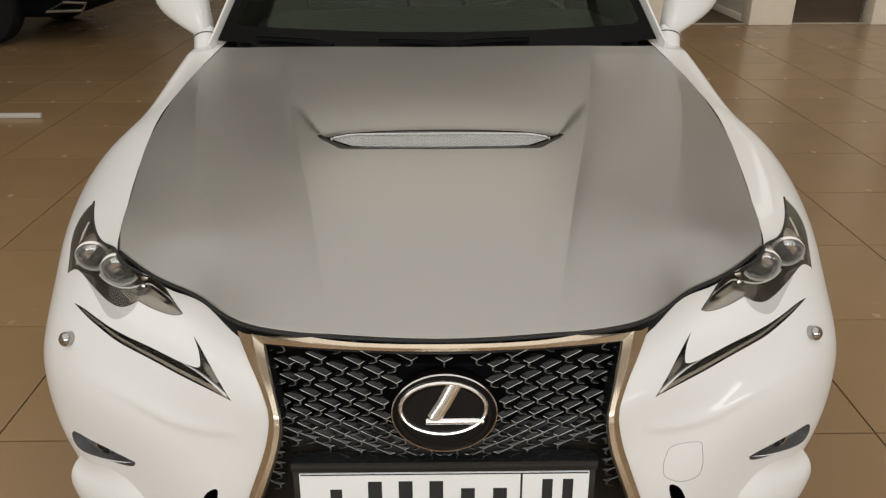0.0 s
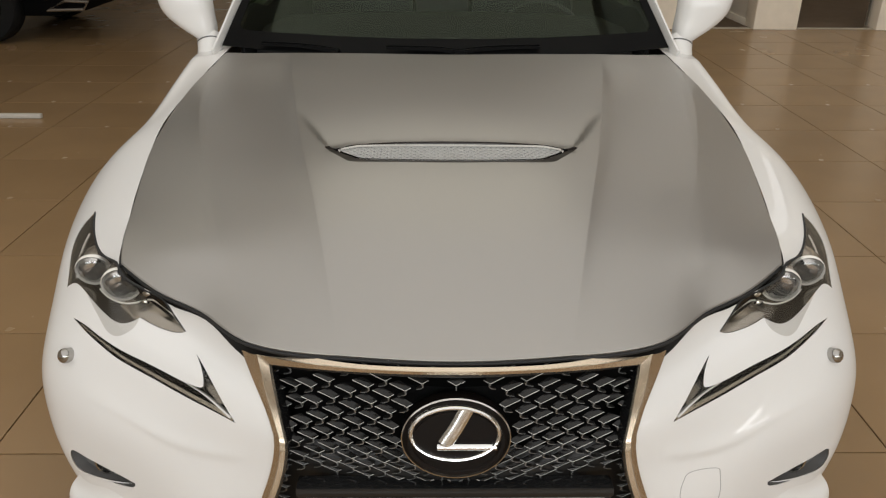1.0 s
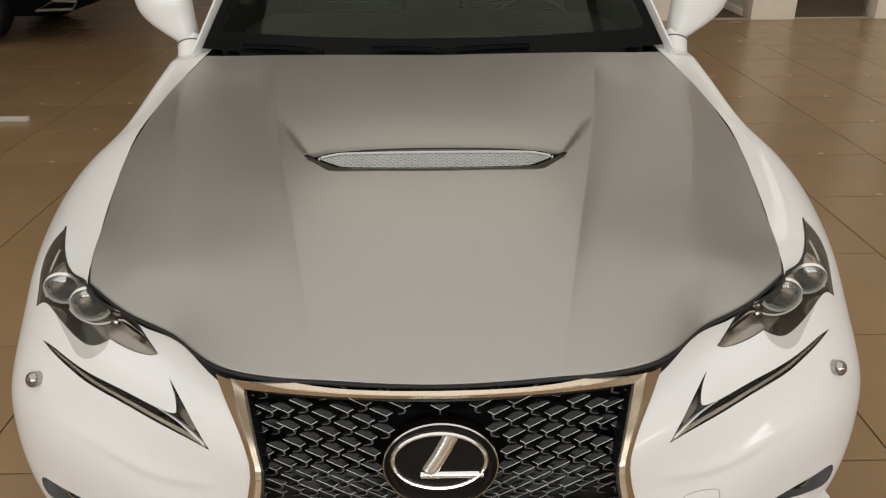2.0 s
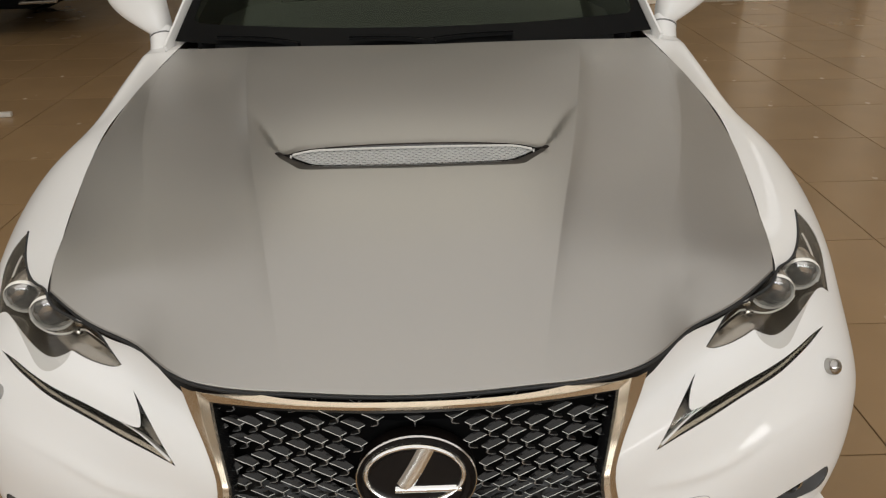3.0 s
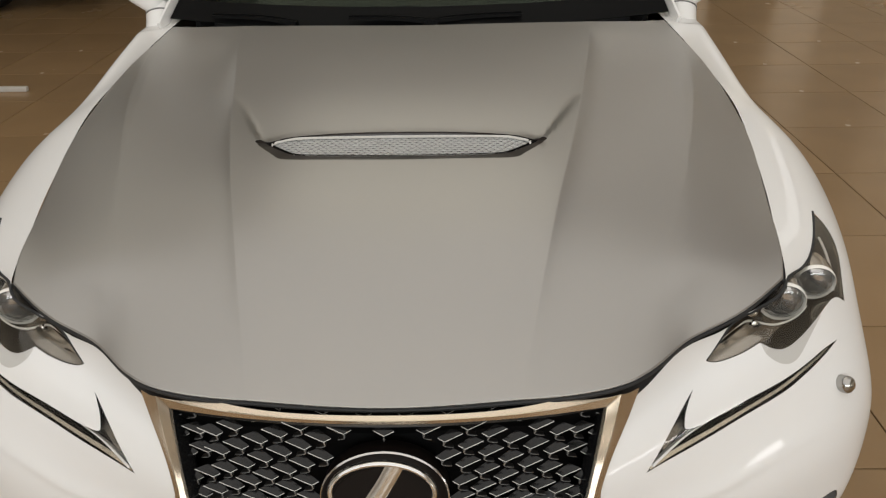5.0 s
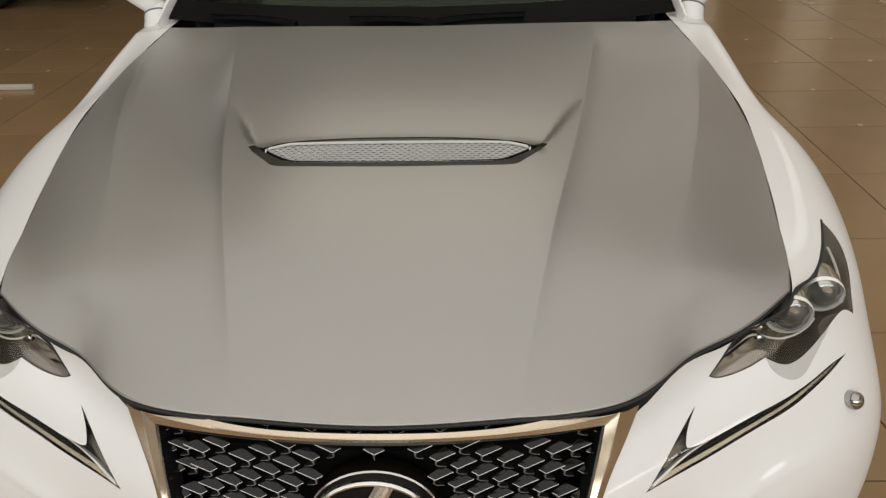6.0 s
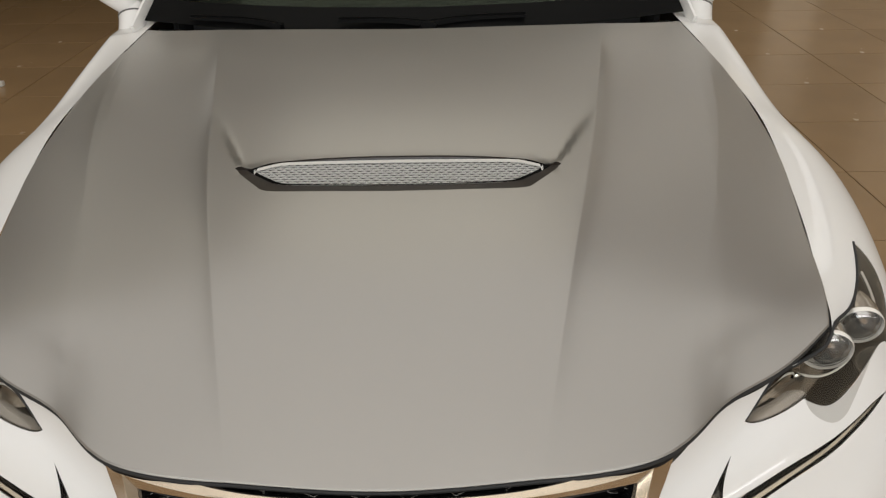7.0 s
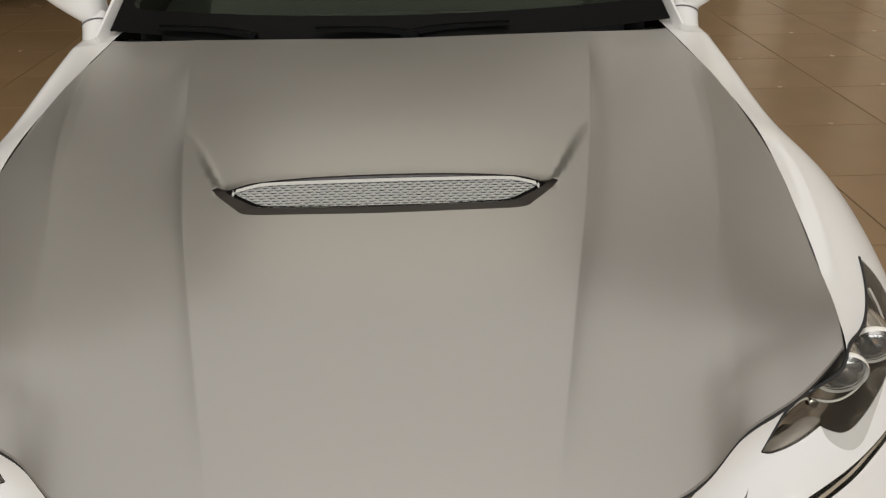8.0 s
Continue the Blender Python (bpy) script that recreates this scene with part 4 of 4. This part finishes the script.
q, faces = pane(print_rim, [clear_part], np.array([(u, v) for v in np.linspace(0, 3, 40) for u in np.linspace(0, 6, 60)]))
v = screen.at(q[:, 0], q[:, 1]) - np.array((0, .002, -.002))
if np.cross(v[faces[0][1]] - v[faces[0][0]], v[faces[0][2]] - v[faces[0][0]])[1] > 0:
    faces = [tuple(reversed(fc)) for fc in faces]
from_faces("dark_band", v, faces, FRIT, windscreen, "black printed band round the glass", None, 0)
cowl_a = np.array([(.66 * k, 2.250 + .115 * k * k, .925 - .02 * k * k) for k in np.linspace(-1, 1, 60)])
cowl_b = np.array([(.655 * k, 2.34 + .10 * k * k, .920 + .004 * k * k) for k in np.linspace(-1, 1, 60)])
strip("cowl_panel", cowl_a, cowl_b, FRIT, car, "black plastic panel below the windscreen")


def wiper(x0, x1, y0, y1, name):
    bm = bmesh.new()
    pts = spline([(x0, y0, .944), ((x0 * .6 + x1 * .4), y0 * .6 + y1 * .4 + .012, .953), (x1, y1, .957)], 16)
    sweep(bm, pts, [(-.008, -.004), (.008, -.004), (.004, .005), (-.004, .005)], scale=list(np.linspace(1.3, .6, 16)))
    arm = part(name, bm, FRIT, car, "black windscreen wiper")
    bm = bmesh.new()
    pts = pts + np.array((0, .012, .004))
    sweep(bm, pts, [(-.003, -.006), (.003, -.006), (.003, .003), (-.003, .003)])
    part("wiper_blade", bm, DARK, arm)


wiper(.06, -.18, 2.335, 2.345, "wiper_arm")
wiper(.02, .28, 2.338, 2.37, "wiper_arm")
wiper(-.32, -.56, 2.35, 2.40, "wiper_arm")


# ---- pillars, mirrors, cabin
def pillar(side):
    bm = bmesh.new()
    pts = spline([(.7035, 2.385, .938), (.695, 2.45, .972), (.677, 2.60, 1.053), (.637, 2.90, 1.215), (.595, 3.20, 1.345)], 24)
    sweep(bm, pts * (side, 1, 1), [(-.0045, -.03), (.0045, -.03), (.005, .004), (.003, .008), (-.003, .008), (-.0045, .004)])
    part("windscreen_pillar", bm, WHITE, car, "white windscreen pillar")


both(pillar)


def door_mirror(side):
    base = [(.742, 2.44, .875), (.746, 2.495, .915), (.756, 2.54, .955)]
    bm = bmesh.new()
    sweep(bm, spline(base, 8) * (side, 1, 1), [(.037 * math.cos(a), .032 * math.sin(a)) for a in np.linspace(0, 2 * math.pi, 20, endpoint=False)], ups=[(0, 1, 0)] * 8)
    foot = part("mirror_foot", bm, WHITE, car, "white mirror foot")
    for a, b in (((.742, 2.440, .868), (.7425, 2.441, .874)), ((.752, 2.522, .9385), (.753, 2.525, .942))):
        bm = bmesh.new()
        sweep(bm, np.array([a, b]) * (side, 1, 1), [(.0374 * math.cos(t), .0324 * math.sin(t)) for t in np.linspace(0, 2 * math.pi, 24, endpoint=False)], ups=[(0, 1, 0)] * 2)
        part("mirror_joint", bm, FOG_GREY, foot, "thin dark joint of the mirror foot")
    rows = []
    for z, x0, x1, y0, y1 in ((.942, .739, .772, 2.508, 2.560), (.972, .731, .822, 2.500, 2.60), (1.022, .735, .884, 2.50, 2.61), (1.08, .738, .905, 2.505, 2.61), (1.118, .75, .895, 2.525, 2.60), (1.13, .77, .87, 2.545, 2.59)):
        ring = []
        for a in np.linspace(0, 2 * math.pi, 32, endpoint=False):
            c, s = math.cos(a), math.sin(a)
            ring.append(((x0 + x1) / 2 + (x1 - x0) / 2 * math.copysign(abs(c) ** .7, c), (y0 + y1) / 2 + (y1 - y0) / 2 * math.copysign(abs(s) ** .8, s), z))
        rows.append(ring)
    rows = np.array(rows)
    sm = np.einsum("nr,rck->nck", weights(6, np.linspace(0, 5, 22)), rows)
    v = sm.reshape(-1, 3)
    f = [(j * 32 + i, j * 32 + (i + 1) % 32, (j + 1) * 32 + (i + 1) % 32, (j + 1) * 32 + i) for j in range(21) for i in range(32)] + [tuple(range(31, -1, -1)), tuple(range(21 * 32, 22 * 32))]
    put("door_mirror", v, f, WHITE, foot, side, "white door mirror housing", sharp=60)


both(door_mirror)

bm = bmesh.new()
sweep(bm, [(-.62, 2.62, .93), (0, 2.56, .955), (.62, 2.62, .93)], [(.02, -.1), (-.45, -.1), (-.42, .02), (-.10, .03), (.02, .0)])
part("dashboard", bm, SEAT, car, "black dashboard behind the windscreen")
m = disc_frame((.36, 2.98, .835), (0, -1, .45))
wheel = put("steering_wheel", *lathe([(.165, 0), (.172, .011), (.184, .013), (.19, .003), (.184, -.009), (.172, -.010), (.165, 0)], m, 48), SEAT, car, 1, "black steering wheel")
bm = bmesh.new()
box(bm, 0, 0, -.01, .12, .10, .05, .02, m)
box(bm, 0, -.01, -.01, .33, .03, .015, .004, m)
part("wheel_hub", bm, SEAT, wheel)


def front_seat(x):
    bm = bmesh.new()
    box(bm, x, 3.72, .80, .48, .16, .62, .06, )
    box(bm, x, 3.50, .50, .50, .52, .18, .05)
    seat = part("front_seat", bm, SEAT, car, "black leather front seat")
    bm = bmesh.new()
    box(bm, x, 3.74, 1.19, .26, .10, .17, .035)
    part("headrest", bm, SEAT, seat)


front_seat(.36)
front_seat(-.36)

# rear of the body, from the fenders back
side_rows = []
for k, y in enumerate((2.40, 3.1, 4.0, 4.7, 5.2, 5.52, 5.64)):
    w = (1, 1.01, 1.015, 1.0, .96, .88, .78)[k]
    lift = (0, .02, .045, .06, .07, .06, .03)[k]
    ends = [row[-1] for row in (SEAM, CROWN, SHOULDER, WAIST, FLANK, LOW, SILL)]
    side_rows.append([(x * w, y if k else y0 - .004, z + lift * max(0, (z - .45) / .45)) for x, y0, z in ends])
flank = Skin(side_rows)


def rear_flank(side):
    v, f = grid_skin(flank, 30, 50)
    put("body_side", v, [tuple(reversed(fc)) for fc in f], WHITE, car, side, "white body side", sharp=0)


both(rear_flank)
deck = Skin([[(s * a, y + c * (1 - abs(s)), z + .02 * (1 - s * s)) for s in (-1, -.6, 0, .6, 1)] for y, a, z, c in ((4.35, .69, 1.00, 0), (4.8, .69, 1.005, 0), (5.3, .65, .99, .02), (5.60, .56, .96, .06))])
v, f = grid_skin(deck, 30, 20)
from_faces("boot_lid", v, f, WHITE, car, "white boot lid", None, 0)
tail = Skin([[(s * a, y - .10 * s * s, z) for s in (-1, -.6, 0, .6, 1)] for z, a, y in ((.20, .70, 5.60), (.40, .74, 5.70), (.62, .70, 5.70), (.80, .64, 5.68), (.96, .56, 5.66))])
v, f = grid_skin(tail, 30, 24)
from_faces("rear_bumper", v, f, WHITE, car, "white tail of the car", None, 0)
roof = Skin([[(s * a, y + .06 * s * s, z - .05 * s * s) for s in (-1, -.6, 0, .6, 1)] for y, a, z in ((3.13, .57, 1.362), (3.5, .57, 1.415), (3.9, .56, 1.42), (4.05, .55, 1.405))])
v, f = grid_skin(roof, 30, 20)
from_faces("roof", v, f, WHITE, car, "white roof", None, 0)
back_glass = Skin([[(s * a, y + .08 * s * s, z - .05 * s * s) for s in (-1, -.6, 0, .6, 1)] for y, a, z in ((4.05, .55, 1.405), (4.35, .57, 1.28), (4.75, .62, 1.03))])
v, f = grid_skin(back_glass, 24, 16)
from_faces("rear_window", v, f, SCREEN, car, "dark rear window", None, 0)


def side_glass(side):
    a = spline([(.69, 2.62, .965), (.705, 3.1, .97), (.71, 3.9, .985), (.69, 4.55, 1.0)], 30)
    b = spline([(.62, 2.90, 1.20), (.575, 3.25, 1.335), (.565, 3.9, 1.36), (.60, 4.30, 1.26)], 30)
    v = np.concatenate([a, b])
    put("side_window", v, [(i, i + 1, 31 + i, 30 + i) for i in range(29)], SCREEN, car, side, "dark side window", sharp=0)


both(side_glass)


def door_trim(side):
    top = spline([(.669, 2.58, .985), (.668, 2.68, 1.012), (.664, 2.78, 1.026), (.668, 2.95, 1.000), (.675, 3.2, .995), (.680, 3.9, 1.005), (.655, 4.45, 1.018)], 30)
    low = top * (1, 1, 0) + np.array((0, 0, .50))
    thick = np.array((-.014, 0, -.006))
    rings = [top, low, low + thick, top + thick]
    v = np.concatenate(rings)
    f = [(30 * j + i, 30 * j + i + 1, 30 * ((j + 1) % 4) + i + 1, 30 * ((j + 1) % 4) + i) for j in range(4) for i in range(29)]
    f += [(0, 30, 60, 90), (119, 89, 59, 29)]
    put("door_trim", v, f, SEAT, car, side, "black inner door trim", sharp=40)


both(door_trim)
bm = bmesh.new()
box(bm, 0, 3.5, .24, 1.5, 4.0, .10, .02)
part("underbody", bm, DARK, car, "dark underbody")


def road_wheel(x, y, side):
    m = disc_frame((x, y, .318), (side, 0, 0))
    tyre = put("wheel", *lathe([(.225, -.10), (.30, -.105), (.318, -.085), (.318, .085), (.30, .105), (.225, .10), (.225, -.10)], m, 48), TYRE, car, 1, "black tyre on a silver rim")
    bm = bmesh.new()
    for k in range(10):
        box(bm, 0, .13, .05, .035, .19, .03, .006, m @ pose(0, 0, 0, 0, 0, 36 * k))
    bmesh.ops.create_cone(bm, cap_ends=True, segments=24, radius1=.055, radius2=.05, depth=.05, matrix=m @ Matrix.Translation((0, 0, .05)))
    part("rim", bm, FACET, tyre, "silver spoked rim")


for x in (.775, -.775):
    for y in (1.93, 4.73):
        road_wheel(x, y, math.copysign(1, x))

# ---------------------------------------------------------------- the rest of the hall
SCUFFED = varied(material("scuffed_cream_paint", (.85, .77, .655), .6), 9, .10, .1, .2, 60)
for x0, x1 in ((2.30, 2.74), (3.45, 3.93), (4.80, 5.30), (6.1, 6.6)):
    bm = bmesh.new()
    box(bm, (x0 + x1) / 2, 8.68, 2.0, x1 - x0, .26, 4.0, .012)
    tagged(part("pillar", bm, SCUFFED, None), "cream painted wall pillar with a scuffed foot", "pillar", "pillars of the far wall")
# the dark room behind the pillars: carpet, threshold, a partition with its skirting, a steel door edge
bm = bmesh.new()
box(bm, 5.05, 10.08, .003, 6.3, 2.84, .006)
CARPET = varied(material("dark_brown_carpet", (.125, .090, .062), .9, Specular_IOR_Level=.15), 5, .2, 0, .3, 300)
tagged(part("carpet", bm, CARPET, None, smooth=False), "dark brown carpet of the room behind the pillars", "carpet", kind="structure")
bm = bmesh.new()
box(bm, 5.05, 8.625, .006, 6.3, .05, .012, .004)
tagged(part("threshold", bm, varied(material("worn_threshold", (.40, .35, .28), .6), 20, .2), None), "worn pale threshold strip between tiles and carpet", "threshold", kind="structure")
partition = wall("wall_partition", 3.46, 3.60, 8.80, 11.5, 0, 4.0, "cream painted partition wall behind a pillar")
bm = bmesh.new()
box(bm, 3.453, 10.15, .04, .014, 2.7, .08, .004)
part("skirting", bm, SCUFFED, partition, "pale skirting board")
wall("wall_room", 1.75, 1.9, 8.56, 11.5, 0, 4.0, "cream painted side wall of the room behind the pillars")
bm = bmesh.new()
box(bm, 4.775, 8.72, 1.03, .012, .045, 2.0, .003)
tagged(part("door_edge", bm, varied(material("brushed_steel", (.55, .54, .52), .35, .9), 30, .1), None), "narrow brushed steel door edge by the pillar", "door", kind="structure")

bm = bmesh.new()
box(bm, -2.86, 4.955, .016, .50, .032, .030, .005, None)
tagged(part("white_bar", bm, varied(material("dusty_white_plastic", (.56, .53, .48), .5), 25, .12), None), "short dusty white plastic bar lying on the floor", "bar")

suv = thing("parked_suv", "black parked off-road car seen from its side", "car", at=(-5.5, 8.4, 0))


def suv_shell(name, x0, x1, y0, y1, z0, z1, mat, bevel, label=""):
    bm = bmesh.new()
    box(bm, (x0 + x1) / 2, (y0 + y1) / 2, (z0 + z1) / 2, x1 - x0, y1 - y0, z1 - z0, bevel)
    return part(name, bm, mat, suv, label)


suv_shell("body", -7.8, -3.40, 7.46, 9.34, .42, 1.15, BLACK, .10, "black glossy body")
suv_shell("cabin", -7.0, -3.35, 7.58, 9.22, 1.10, 1.78, FRIT, .16, "dark glazed cabin")
suv_shell("bumper", -3.55, -3.30, 7.44, 9.36, .30, .66, DARK, .07, "dark plastic bumper")
suv_shell("sill", -6.9, -4.62, 7.42, 7.55, .28, .42, DARK, .03, "dark side step")
suv_shell("underbody", -7.4, -3.6, 7.62, 9.2, .24, .46, DARK, .05)
bm = bmesh.new()
sweep(bm, [(-3.62, 7.40, .33), (-3.27, 7.37, .345), (-3.22, 7.37, .41), (-3.44, 7.40, .415)], ring_section(.014, 8), closed=True, ups=[(0, -1, 0)] * 4)
part("exhaust_trim", bm, DULL, suv, "chrome exhaust trim")
suv_shell("tow_bar", -3.2, -2.72, 8.0, 8.1, .40, .46, DARK, .02, "dark tow bar")
for x in (-4.32, -7.0):
    for y, way in ((7.58, -1), (9.22, 1)):
        m = disc_frame((x, y, .375), (0, way, 0))
        tyre = put("wheel", *lathe([(.24, -.11), (.355, -.115), (.375, -.09), (.375, .09), (.355, .115), (.24, .11), (.24, -.11)], m, 40), TYRE, suv, 1, "black tyre on a dark rim")
        bm = bmesh.new()
        for k in range(6):
            box(bm, 0, .12, .06, .05, .20, .03, .008, m @ pose(0, 0, 0, 0, 0, 60 * k))
        bmesh.ops.create_cone(bm, cap_ends=True, segments=24, radius1=.238, radius2=.238, depth=.04, matrix=m)
        part("rim", bm, DARK, tyre)
lay_tiles()
